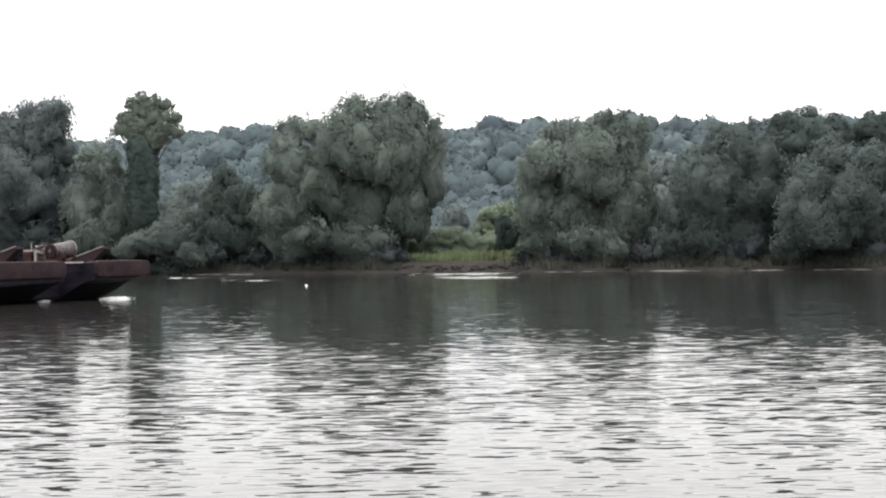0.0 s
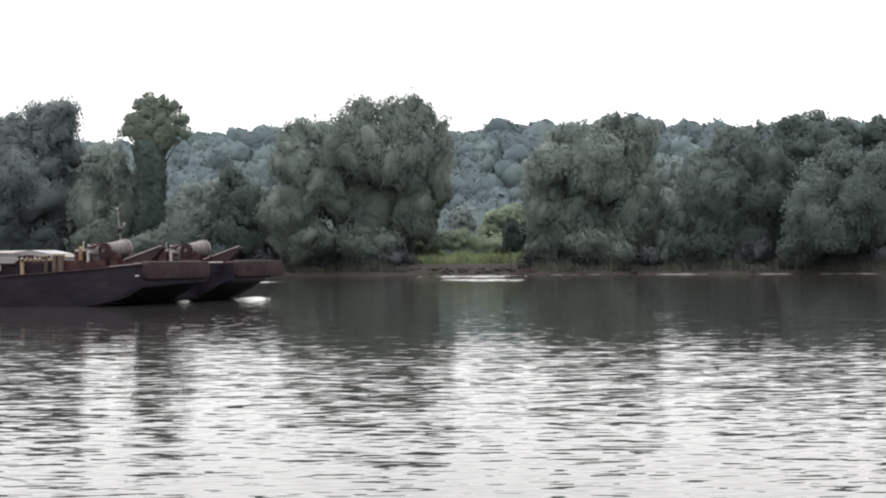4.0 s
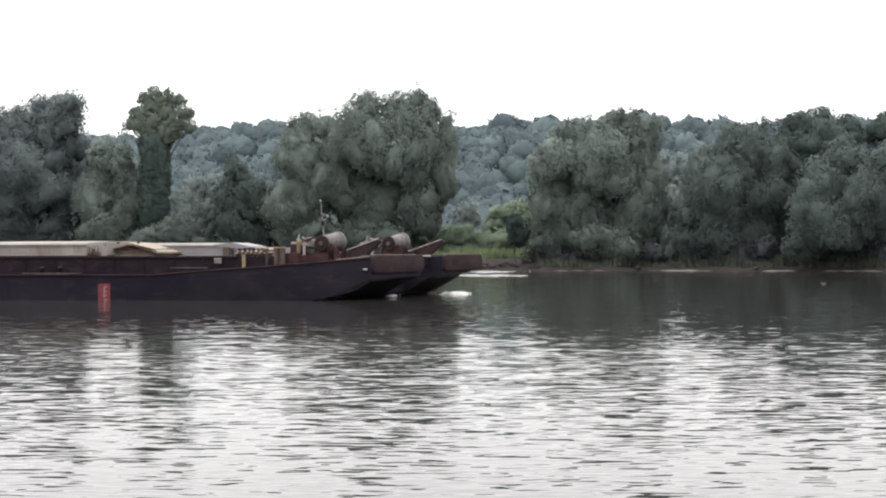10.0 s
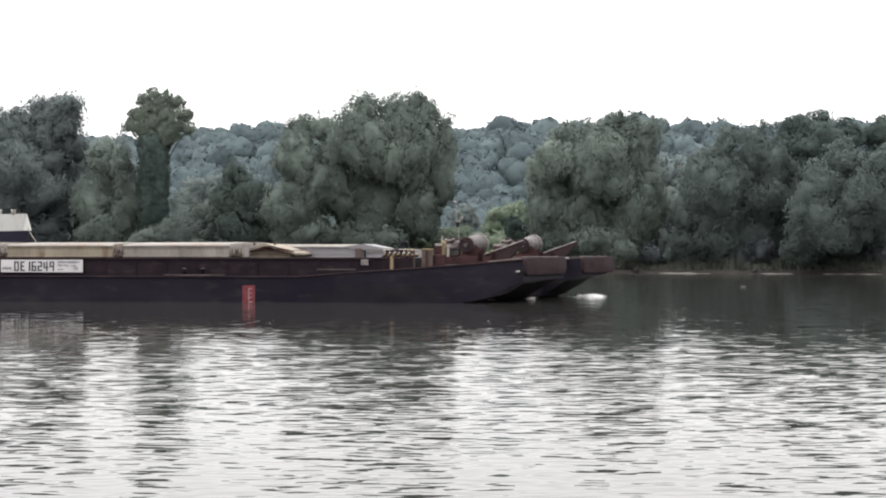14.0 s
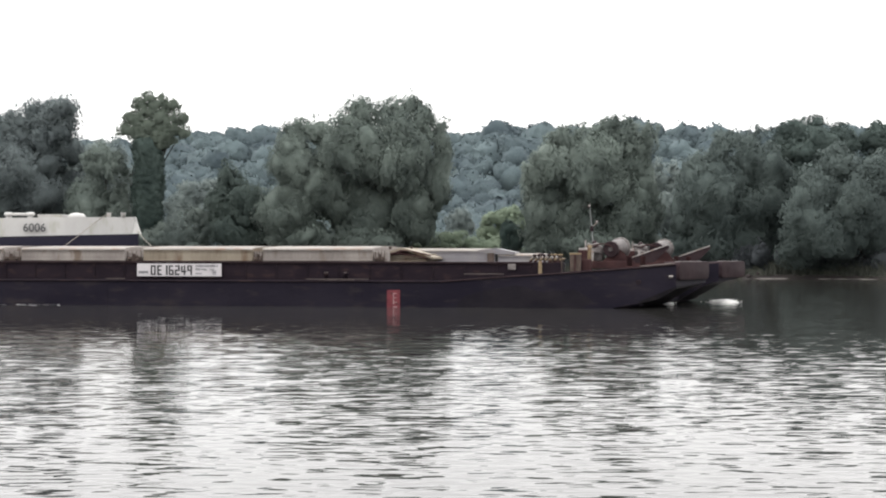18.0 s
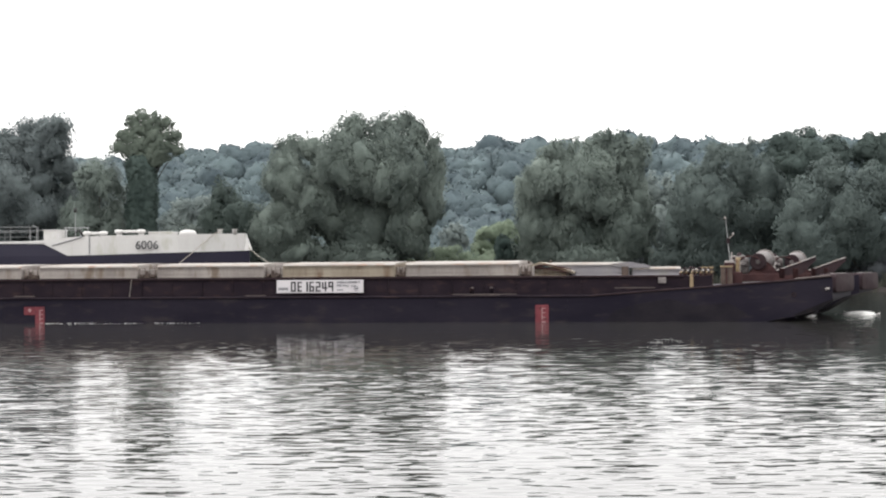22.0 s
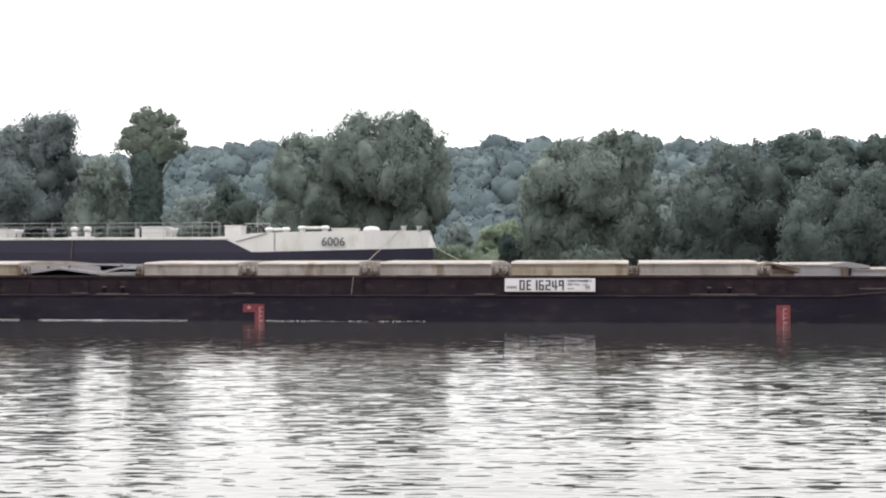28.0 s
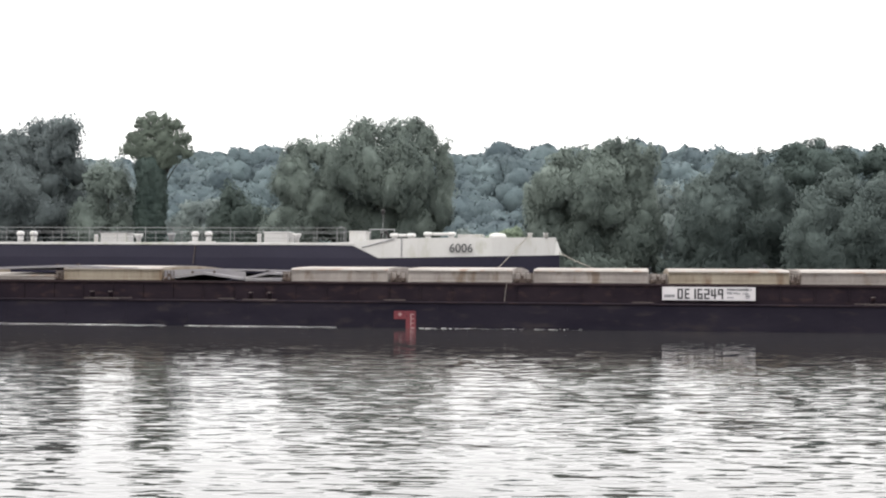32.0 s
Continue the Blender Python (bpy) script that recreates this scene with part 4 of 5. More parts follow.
for u0, u1, z in ((-1.35, -0.4, 1.23), (8.3, 11.2, 1.24), (15.6, 17.4, 1.5), (-12.6, -11.6, 1.25), (-20.4, -19.6, 1.25), (-26.9, -24.6, 1.24)):
    part("deck_edge", box(u0, u1, W0 - 0.075, W0 - 0.02, z, z + 0.045), STRAKE, hopper, "bare scraped steel")
for u in (9.6, -18.5, -26.2, -37.5):
    for d in (-0.45, 0.45):
        post = part("bollard", rod([(u + d, -0.3, 1.2), (u + d, -0.3, 1.5), (u + d, -0.3, 1.54)], [0.10, 0.10, 0.13], 10), COAMING, hopper, "dark steel bollard", True)
        part("bollard_cap", rod([(u + d, -0.3, 1.54), (u + d, -0.3, 1.575)], [0.12, 0.07], 10), STRAKE, post, "bare worn cap", True)
    part("bollard_base", box(u - 0.8, u + 0.8, -0.45, -0.12, 1.2, 1.25, 0.01), STRAKE, hopper)


def cover(u0, u1, z0, z1, side, top, rise=0.12, label="", back=0.0):
    """One arched hatch cover across the hold, or over its far part from back on, with ribs on its side and a sheet roof."""
    w0, w1 = C0 - 0.04 + back, C1 + 0.04
    outline = [(w0, z0), (w0, z1 - 0.06), (w0 + 0.15, z1)] + [(w0 + (w1 - w0) * k / 8, z1 + rise * math.sin(math.pi * k / 8)) for k in range(1, 8)] + [(w1 - 0.15, z1), (w1, z1 - 0.06), (w1, z0)]
    bm = prism(outline, "x", u0, u1)
    bmesh.ops.bevel(bm, geom=[e for e in bm.edges if abs(e.verts[0].co.x - e.verts[1].co.x) < 1e-4], offset=0.04, segments=1, affect="EDGES")
    body = part("hatch_cover", bm, side, hopper, label)
    k = max(2, int((u1 - u0) / 0.75))
    for i in range(1, k):
        u = u0 + (u1 - u0) * i / k
        part("cover_rib", box(u - 0.03, u + 0.03, w0 - 0.014, w0 + 0.01, z0 + 0.09, z1 - 0.13), side, body)
    for zz in ((0.34, 0.66) if z1 - z0 > 0.45 else (0.5,)):
        zm = z0 + (z1 - z0) * zz
        part("cover_seam", box(u0 + 0.03, u1 - 0.03, w0 - 0.016, w0 + 0.01, zm - 0.015, zm + 0.015), side, body)
    part("cover_lip", box(u0 + 0.03, u1 - 0.03, w0 - 0.06, w0 + 0.01, z0 + 0.02, z0 + 0.09, 0.01), side, body)
    part("cover_lip", box(u0 + 0.03, u1 - 0.03, w0 - 0.05, w0 + 0.01, z1 - 0.13, z1 - 0.06, 0.01), side, body)
    roof = [(w0 - 0.07, z1 - 0.045), (w0 + 0.14, z1 + 0.025)] + [(w0 + (w1 - w0) * i / 8, z1 + rise * math.sin(math.pi * i / 8) + 0.025) for i in range(1, 8)] + [(w1, z1 + 0.03)]
    roof += [(a, b - 0.03) for a, b in roof[::-1]]
    part("cover_roof", prism(roof, "x", u0 + 0.02, u1 - 0.02), top, body, "chalky white roof sheet")
    return body


def clamp(u, wide):
    """Low rusty brackets and rollers between two covers, before a pale ledge."""
    if u != -23.0:
        part("cover_ledge", box(u - wide / 2 - 0.1, u + wide / 2 + 0.1, C0 + 0.2, C0 + 0.9, 2.08, 2.52, 0.02), COVER, hopper, "pale ledge between covers")
    b = part("cover_bracket", box(u - wide / 2, u + wide / 2, C0 + 0.02, C0 + 0.18, 2.08, 2.28, 0.02), BRACKET, hopper, "rusty bracket between covers")
    part("roller", rod([(u - wide * 0.3, C0 - 0.1, 2.19), (u - wide * 0.3, C0 + 0.1, 2.19)], 0.085, 10), BRACKET, b, smooth=True)
    part("roller", rod([(u + wide * 0.3, C0 - 0.1, 2.17), (u + wide * 0.3, C0 + 0.1, 2.17)], 0.07, 10), BRACKET, b, smooth=True)
    part("bracket_plate", box(u - 0.07, u + 0.07, C0 - 0.03, C0 + 0.02, 2.09, 2.42, 0.01), BRACKET, b)
    for a in (-0.42, 0.2):
        part("bracket_frame", rod([(u + a * wide, C0 - 0.08, 2.09), (u + a * wide, C0 - 0.08, 2.55), (u + (a + 0.34) * wide, C0 - 0.08, 2.55), (u + (a + 0.34) * wide, C0 - 0.08, 2.09)], 0.022, 5), BRACKET, b)
    part("hook", rod([(u + 0.1, C0 - 0.05, 2.1), (u + 0.14, C0 - 0.08, 2.28), (u + 0.2, C0 - 0.05, 2.34)], 0.025, 6), BRACKET, b)


for u0, u1, side, top in ((-46.6, -41.4, COVER, COVER_TOP), (-41, -35.6, COVER_STAIN, COVER_TOP), (-28.2, -23.3, COVER_STAIN, COVER_TOP), (-17.1, -12.5, COVER, COVER_TOP), (-11.6, -6.75, COVER, COVER_TOP), (-5.8, -0.6, COVER, COVER_TOP), (0.25, 5.6, COVER_STAIN, COVER_TOP), (6.05, 11.3, COVER, COVER_TOP)):
    cover(u0, u1, 2.08, 2.68, side, top, label="dirty white ribbed hatch cover")
cover(-35.2, -28.6, 2.08, 2.32, COVER, COVER_TOP, 0.1, label="low white hatch cover")
cover(-19.3, -17.5, 2.08, 2.25, COVER_GREY, COVER_GREY, 0.1, label="low grey hatch cover")
cover(12.3, 16.3, 2.0, 2.65, COVER_GREY, COVER_TOP, 0.06, label="grey hatch cover", back=7.0)
cover(16.4, 18.85, 2.0, 2.42, COVER_GREY, COVER_TOP, 0.04, label="low grey hatch cover", back=7.0)
for u, wide in ((-28.4, 0.35), (-23.0, 0.5), (-17.3, 0.35), (-12.05, 0.7), (-6.3, 0.8), (-0.2, 0.7), (5.83, 0.4), (11.6, 0.45), (-41.2, 0.4)):
    clamp(u, wide)


def tilted(u0, upeak, u1, z0, zp, side, label, back=0.0):
    """A thin cover lying as a low gable, pushed half over its neighbour."""
    line = [(u0, z0), (upeak, zp), (u1, z0)]
    out = line + [(u1, z0 - 0.1), (upeak, zp - 0.11), (u0, z0 - 0.1)]
    c = part("hatch_cover", prism([(a, b) for a, b in out], "y", C0 - 0.06 + back, C1), side, hopper, label)
    for u, z in ((upeak - 0.55, zp - 0.08), (upeak + 0.5, zp - 0.06)):
        part("lifting_lug", box(u - 0.06, u + 0.06, C0 - 0.02 + back, C0 + 0.1 + back, z, z + 0.12, 0.01), BRACKET, c)
    return c


tilted(-23.25, -21.3, -19.3, 2.22, 2.50, COVER_GREY, "grey gabled cover slid open over the dark hold")
part("hatch_cover", prism([(-23.25, 2.24), (-21.3, 2.52), (-19.3, 2.24), (-19.3, 2.52), (-21.0, 2.66), (-23.25, 2.57)], "y", C0 + 0.02, C0 + 0.1), COVER_GREY, hopper, "pale end panel of the slid cover")
c = part("hatch_cover", prism([(-19.4, 2.24), (-18.2, 2.52), (-17.5, 2.48), (-17.5, 2.38), (-18.2, 2.41), (-19.4, 2.13)], "y", C0 - 0.06, C1), COVER_GREY, hopper, "grey cover tilted over its neighbour")
part("lifting_lug", box(-18.3, -18.16, C0 - 0.02, C0 + 0.1, 2.5, 2.6, 0.01), DARK, c)
part("hatch_cover", prism([(-23.1, 2.58), (-20.8, 2.68), (-17.4, 2.62), (-17.4, 2.54), (-20.8, 2.59), (-23.1, 2.5)], "y", 2.2, C1), COVER_GREY, hopper, "pale roof sheet folded back across the hold")
tilted(-31.5, -28.0, -24.5, 2.68, 2.80, COVER_GREY, "grey cover stacked on another")
# thin dark slab stands in for the shade inside the hold
part("hold_opening", box(-23.2, -19.4, C0 + 0.2, C1 - 0.2, 2.07, 2.1), DARK, hopper, "dark slab for the shade in the open hold")
cover(11.2, 13.3, 2.0, 2.37, COVER_STAIN, COVER_STAIN, 0.06, label="cream cover under the gabled one", back=3.6)
tilted(10.6, 12.05, 13.6, 2.28, 2.74, COVER_STAIN, "cream gabled cover with rusty bars", 3.4)
for du, dz in ((0.0, 0.0), (0.45, 0.14)):
    part("cover_bar", rod([(10.9 + du, 3.25, 2.24 + dz), (11.5 + du, 3.25, 2.42 + dz), (12.0 + du, 3.25, 2.46 + dz), (13.4 + du * 0.3, 3.25, 2.22 + dz)], 0.032, 6), RUST, hopper, "rusty bar")
part("hatch_cover", prism([(15.4, 2.64), (16.3, 2.74), (17.3, 2.54), (17.3, 2.43), (16.0, 2.43), (15.4, 2.54)], "y", 6.9, C1), COVER_GREY, hopper, "grey cover resting on its neighbours")
part("fore_coaming", box(18.6, 19.95, C0, C0 + 4.0, 1.2, 2.05, 0.02), COAMING, hopper)
g = np.random.default_rng(12)
for k in range(26):
    u, z = 18.55 + 0.055 * k, 2.1 + 0.09 * (k % 4)
    if z < 2.5 - 0.12 * max(0.0, u - 19.0):
        part("stacked_bar", rod([(u, C0 + 0.02 + 0.05 * (k % 3), z), (u + g.uniform(-0.05, 0.15), C0 + 1.2, z + g.uniform(-0.02, 0.04))], g.uniform(0.045, 0.07), 7), (RUST, YELLOW, BONE, FADED)[k % 4], hopper, smooth=True)
part("cover_bracket", box(15.9, 16.25, 6.75, 6.95, 2.0, 2.5, 0.02), BRACKET, hopper, "rusty bracket between covers")
part("tag_plate", box(17.55, 17.9, C0 - 0.12, C0 - 0.1, 1.72, 1.98), WORN, hopper, "small pale plate")
scuff = prism([(15.2, 0.05), (16.4, -0.1), (18.4, -0.1), (20.9, -0.05), (21.4, 0.35), (20.6, 0.85), (19.2, 0.7), (18.0, 1.02), (16.6, 0.8), (15.6, 0.5)], "y", W0 - 0.008, W0 + 0.004)
part("scuffed_plate", scuff, SCUFF, hopper, "dusty scuffed hull plating")

# name board; its bars form readable letters and figures
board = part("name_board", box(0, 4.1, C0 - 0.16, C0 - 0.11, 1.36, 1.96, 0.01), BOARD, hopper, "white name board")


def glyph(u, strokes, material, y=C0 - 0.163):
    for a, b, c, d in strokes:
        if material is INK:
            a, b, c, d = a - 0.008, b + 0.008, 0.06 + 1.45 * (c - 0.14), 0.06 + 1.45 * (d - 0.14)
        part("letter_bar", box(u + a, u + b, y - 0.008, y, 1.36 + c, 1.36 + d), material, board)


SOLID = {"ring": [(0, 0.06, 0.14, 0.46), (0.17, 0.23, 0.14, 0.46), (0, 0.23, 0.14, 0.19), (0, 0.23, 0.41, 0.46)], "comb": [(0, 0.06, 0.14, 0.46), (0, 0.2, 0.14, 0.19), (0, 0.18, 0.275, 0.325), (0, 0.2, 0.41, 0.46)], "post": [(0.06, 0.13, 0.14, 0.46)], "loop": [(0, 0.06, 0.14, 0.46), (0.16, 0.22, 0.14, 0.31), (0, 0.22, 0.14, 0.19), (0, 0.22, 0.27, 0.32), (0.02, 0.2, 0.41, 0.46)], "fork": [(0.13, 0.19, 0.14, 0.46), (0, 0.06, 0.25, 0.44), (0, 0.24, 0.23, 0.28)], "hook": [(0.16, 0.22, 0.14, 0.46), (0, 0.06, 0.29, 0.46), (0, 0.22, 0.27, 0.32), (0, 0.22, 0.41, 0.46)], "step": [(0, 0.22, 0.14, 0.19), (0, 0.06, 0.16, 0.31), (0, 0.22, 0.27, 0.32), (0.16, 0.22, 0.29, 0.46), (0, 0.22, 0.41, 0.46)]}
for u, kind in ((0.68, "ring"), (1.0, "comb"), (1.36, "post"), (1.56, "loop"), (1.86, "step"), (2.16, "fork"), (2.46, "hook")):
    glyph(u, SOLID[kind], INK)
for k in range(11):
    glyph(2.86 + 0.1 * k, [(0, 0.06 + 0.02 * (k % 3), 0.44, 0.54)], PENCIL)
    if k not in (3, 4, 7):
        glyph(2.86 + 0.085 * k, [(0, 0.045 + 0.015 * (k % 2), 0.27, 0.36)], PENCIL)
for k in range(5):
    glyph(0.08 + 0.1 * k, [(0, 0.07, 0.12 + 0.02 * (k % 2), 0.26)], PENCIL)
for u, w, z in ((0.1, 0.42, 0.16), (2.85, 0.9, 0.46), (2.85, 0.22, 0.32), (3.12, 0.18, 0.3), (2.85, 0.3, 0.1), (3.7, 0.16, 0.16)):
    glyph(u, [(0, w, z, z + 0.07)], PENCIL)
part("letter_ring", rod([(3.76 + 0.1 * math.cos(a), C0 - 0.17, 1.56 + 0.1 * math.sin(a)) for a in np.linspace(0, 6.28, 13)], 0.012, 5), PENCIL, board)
for u, w in ((4.55, 0.12), (4.85, 0.3), (5.25, 0.3)):
    part("faint_lettering", box(u, u + w, C0 - 0.012, C0 - 0.002, 1.42, 1.62), COAMING, hopper)

# red draught marks with pale figures
for u, wide in ((12.35, 0.6), (-11.34, 0.46)):
    mark = part("draught_mark", box(u - wide / 2, u + wide / 2, W0 - 0.02, W0 + 0.01, -0.5, 0.78), RED, hopper, "faded red draught mark")
    for k in range(5):
        z = -0.2 + k * 0.2
        part("figure_bar", box(u - 0.02, u + 0.16, W0 - 0.026, W0 - 0.018, z, z + 0.04), CHALK, mark)
    part("figure_bar", box(u - 0.02, u + 0.03, W0 - 0.026, W0 - 0.018, 0.1, 0.62), CHALK, mark)
flag = part("draught_mark", box(-12.12, -11.58, W0 - 0.021, W0 + 0.01, 0.40, 0.78), RED, hopper, "faded red square beside the draught mark")
part("figure_diamond", rod([(-11.84, W0 - 0.03, 0.62), (-11.84, W0 - 0.022, 0.62)], 0.10, 4), CHALK, flag)

# deck gear at the bow
def winch(u, w):
    """An anchor winch: skewed drum between two flanges, gear case, brake wheel, supports and bed."""
    b = part("winch_bed", box(u - 1.6, u + 1.0, w - 1.0, w + 1.1, 1.75, 2.1, 0.03), RUST, hopper, "rusty winch bed")
    n0, n1 = Vector((u - 0.12, w - 0.75, 2.66)), Vector((u + 0.30, w + 0.75, 2.74))
    along = (n1 - n0).normalized()
    part("winch_drum", rod([n0, n0.lerp(n1, 0.3), n0.lerp(n1, 0.7), n1], [0.34, 0.38, 0.43, 0.44], 20), DRUM, b, "drum of wound wire", True)
    for k in range(7):
        c = n0.lerp(n1, 0.1 + 0.13 * k)
        part("wire_turn", rod([c - along * 0.05, c - along * 0.02, c + along * 0.02, c + along * 0.05], [q * (0.82 + 0.026 * k) for q in (0.40, 0.445, 0.445, 0.40)], 18), DRUM, b, smooth=True)
    part("flange", rod([n0 - along * 0.05, n0 - along * 0.03, n0 + along * 0.03, n0 + along * 0.05], [0.34, 0.38, 0.38, 0.34], 22), FADED, b, "rusty brake disc")
    part("hub", rod([n0 - along * 0.12, n0], 0.1, 10), DRUM, b, "worn grey hub")
    part("flange", rod([n1 - along * 0.04, n1 - along * 0.02, n1 + along * 0.06, n1 + along * 0.08], [0.46, 0.50, 0.50, 0.47], 24), WORN, b, "pale worn drum flange")
    for d in (-0.62, 0.62):
        part("drum_support", prism([(u - 0.55, 2.05), (u + 0.85, 2.05), (u + 0.5, 2.5), (u + 0.2, 2.72), (u - 0.1, 2.6)], "y", w + d - 0.04, w + d + 0.04), RUST, b, "rusty triangular support")
    case = part("gear_case", box(u - 1.25, u - 0.5, w - 0.45, w + 0.5, 2.1, 2.86, 0.16), DRUM, b, "weathered grey gear case")
    for k in range(5):
        h = 2.5 + 0.1 * k
        part("wire_coil", rod([(u - 0.95 + (0.46 - 0.05 * k) * math.cos(a), w - 0.1 + (0.5 - 0.05 * k) * math.sin(a), h + 0.03 * math.sin(3 * a + k)) for a in np.linspace(0, 6.28, 15)], 0.05, 6), (DRUM, WORN, DRUM, FADED, WORN)[k], b, "weathered wire coil", True)
    part("case_lid", rod([(u - 0.9, w - 0.3, 2.84), (u - 0.9, w - 0.1, 2.98), (u - 0.9, w + 0.3, 2.98), (u - 0.9, w + 0.45, 2.84)], 0.12, 8), FADED, case, smooth=True)
    part("motor_box", box(u - 1.65, u - 1.2, w - 0.9, w - 0.3, 2.08, 2.62, 0.05), RUST, b)
    part("motor_cap", box(u - 1.62, u - 1.23, w - 0.88, w - 0.32, 2.62, 2.72, 0.03), BONE, b, "worn white cap")
    part("support_post", box(u - 1.05, u - 0.93, w - 0.8, w - 0.68, 2.05, 2.6, 0.02), BONE, b, "worn white post")
    part("lever", rod([(u - 1.3, w - 0.5, 2.6), (u - 1.32, w - 0.52, 3.0), (u - 1.28, w - 0.52, 3.1)], 0.035, 6), BONE, b)
    part("brake_band", rod([(u - 0.5 + 0.5 * math.cos(a), w - 0.82, 2.62 + 0.30 * math.sin(a)) for a in np.linspace(0.2, 2.6, 7)], 0.03, 5), RUST, b)


winch(22.3, 3.0)
winch(24.5, 9.0)
for u, w in ((22.3, 3.2), (24.55, 9.2)):
    ramp_plate = prism([(u, 1.95), (u + 2.55, 2.85), (u + 2.6, 2.75), (u + 1.9, 2.05)], "y", w - 0.35, w + 0.35)
    s = part("anchor_ramp", ramp_plate, FADED, hopper, "sloping rusty anchor spar")
    part("ramp_edge", rod([(u, w - 0.36, 1.98), (u + 2.55, w - 0.36, 2.88)], 0.028, 6), BONE, s, "pale upper edge")
for u0, u1, z1 in ((19.5, 20.0, 2.42), (20.35, 20.85, 2.46)):
    post = part("hatch_post", box(u0, u1, 0.15, 0.5, 1.55, z1, 0.03), BRACKET, hopper, "rusty brown upright plate")
    part("post_cap", box(u0 - 0.02, u1 + 0.02, 0.12, 0.53, z1 - 0.05, z1 + 0.02, 0.01), YELLOW, post, "worn cream cap")
    part("post_web", box(u0 + 0.2, u0 + 0.27, 0.08, 0.16, 1.6, z1 - 0.06, 0.01), RUST, post)
mast = part("mast", rod([(21.3, 7.0, 2.0), (21.2, 7.0, 3.2), (21.05, 7.0, 4.85)], [0.035, 0.026, 0.016], 8), RAILW, hopper, "thin pale grey mast")
part("mast_lamp", rod([(21.03, 7.0, 4.8), (21.03, 7.0, 4.93)], 0.05, 10), BONE, mast, smooth=True)
part("mast_arm", rod([(21.05, 7.0, 4.78), (20.62, 7.0, 4.86), (20.62, 7.0, 4.98)], 0.018, 6), DARK, mast)
part("mast_lamp", rod([(21.4, 7.0, 4.0), (21.4, 7.0, 4.13)], 0.055, 10), BONE, mast, smooth=True)
part("mast_arm", rod([(21.15, 7.0, 3.8), (21.4, 7.0, 4.02)], 0.025, 6), BONE, mast)
part("mast_box", box(21.08, 21.24, 6.92, 7.08, 3.6, 3.85, 0.02), FADED, mast)
part("vent_pipe", rod([(21.2, 1.6, 1.7), (21.2, 1.6, 2.7), (21.22, 1.6, 2.85)], [0.09, 0.09, 0.12], 8), YELLOW, hopper, smooth=True)
part("gear_locker", box(20.5, 21.3, 0.4, 1.6, 1.6, 2.2, 0.05), RUST, hopper, "rusty locker")
part("warning_post", box(18.95, 19.1, -0.3, -0.18, 1.5, 2.12, 0.02), YELLOW, hopper, "worn yellow post")
for w in (0.4, 7.6):
    u = bow_u(w) - 2.2
    for d in (-0.3, 0.3):
        part("bollard", rod([(u + d, w, 1.9), (u + d, w, 2.3), (u + d, w, 2.34)], [0.12, 0.12, 0.16], 10), RUST, hopper, smooth=True)

# ---- tanker barge alongside, beyond the first ----
T0, T1 = 12.1, 19.1
tanker = thing("tanker_barge", "dark navy tank barge with a white bow and deck edge", "barge", m=place(0))


def bow_in(u):
    """How far the bow narrows on each side."""
    return float(np.interp(u, [-60, -13, -9, -5.4], [0, 0, 0.7, 2.75]))


rings = []
for u in (-70, -50, -30, -20, -16.7, -15.2, -13, -11, -9, -7, -5.4):
    i = bow_in(u)
    k = float(np.interp(u, [-60, -16, -5.4], [-2.0, -2.0, 0.6]))
    h = float(np.interp(u, [-15.2, -13, -9, -6.2, -5.4], [3.36, 3.398, 3.498, 3.578, 3.61]))
    rings.append([(u, T0 + i, h), (u, T0 + i + 0.4, k), (u, T1 - 1.48 * i - 0.4, k), (u, T1 - 1.48 * i, h)])
part("hull", loft(rings), NAVY, tanker, "dark navy hull")
bm = loft([[(u, T0 + bow_in(u), 3.35), (u, T0 + bow_in(u), 4.06), (u, T1 - 1.48 * bow_in(u), 4.06), (u, T1 - 1.48 * bow_in(u), 3.35)] for u in (-70, -45, -25, -17.6)])
part("upper_hull", bm, NAVY, tanker, "dark navy hull")
part("deck_edge", box(-70, -16.6, T0 - 0.04, T0 + 0.2, 4.06, 4.2, 0.02), CREAM, tanker, "white deck edge")
bow_rings = []
for u, zb, zt in ((-17.6, 4.05, 4.2), (-16.6, 4.03, 4.25), (-15.2, 3.362, 4.4), (-13, 3.40, 4.48), (-9, 3.50, 4.53), (-6.2, 3.58, 4.58), (-5.65, 3.60, 4.60)):
    i = bow_in(u) - 0.004
    bow_rings.append([(u, T0 + i, zb), (u, T0 + i, zt), (u, T1 - 1.48 * i, zt), (u, T1 - 1.48 * i, zb)])
i = bow_in(-5.4)
bow_rings.append([(-5.25, T0 + i, 3.62), (-5.6, T0 + i + 0.15, 4.6), (-5.6, T1 - 1.48 * i - 0.1, 4.6), (-5.25, T1 - 1.48 * i, 3.62)])
part("bow_block", loft(bow_rings), CREAM, tanker, "white painted bow block")
bm = loft([[(u, T0 + 0.004, 3.35), (u, T0 + 0.004, z), (u, T1 - 0.004, z), (u, T1 - 0.004, 3.35)] for u, z in ((-17.6, 4.05), (-16.6, 4.03), (-15.2, 3.365))])
part("hull_wedge", bm, NAVY, tanker, "dark navy hull")


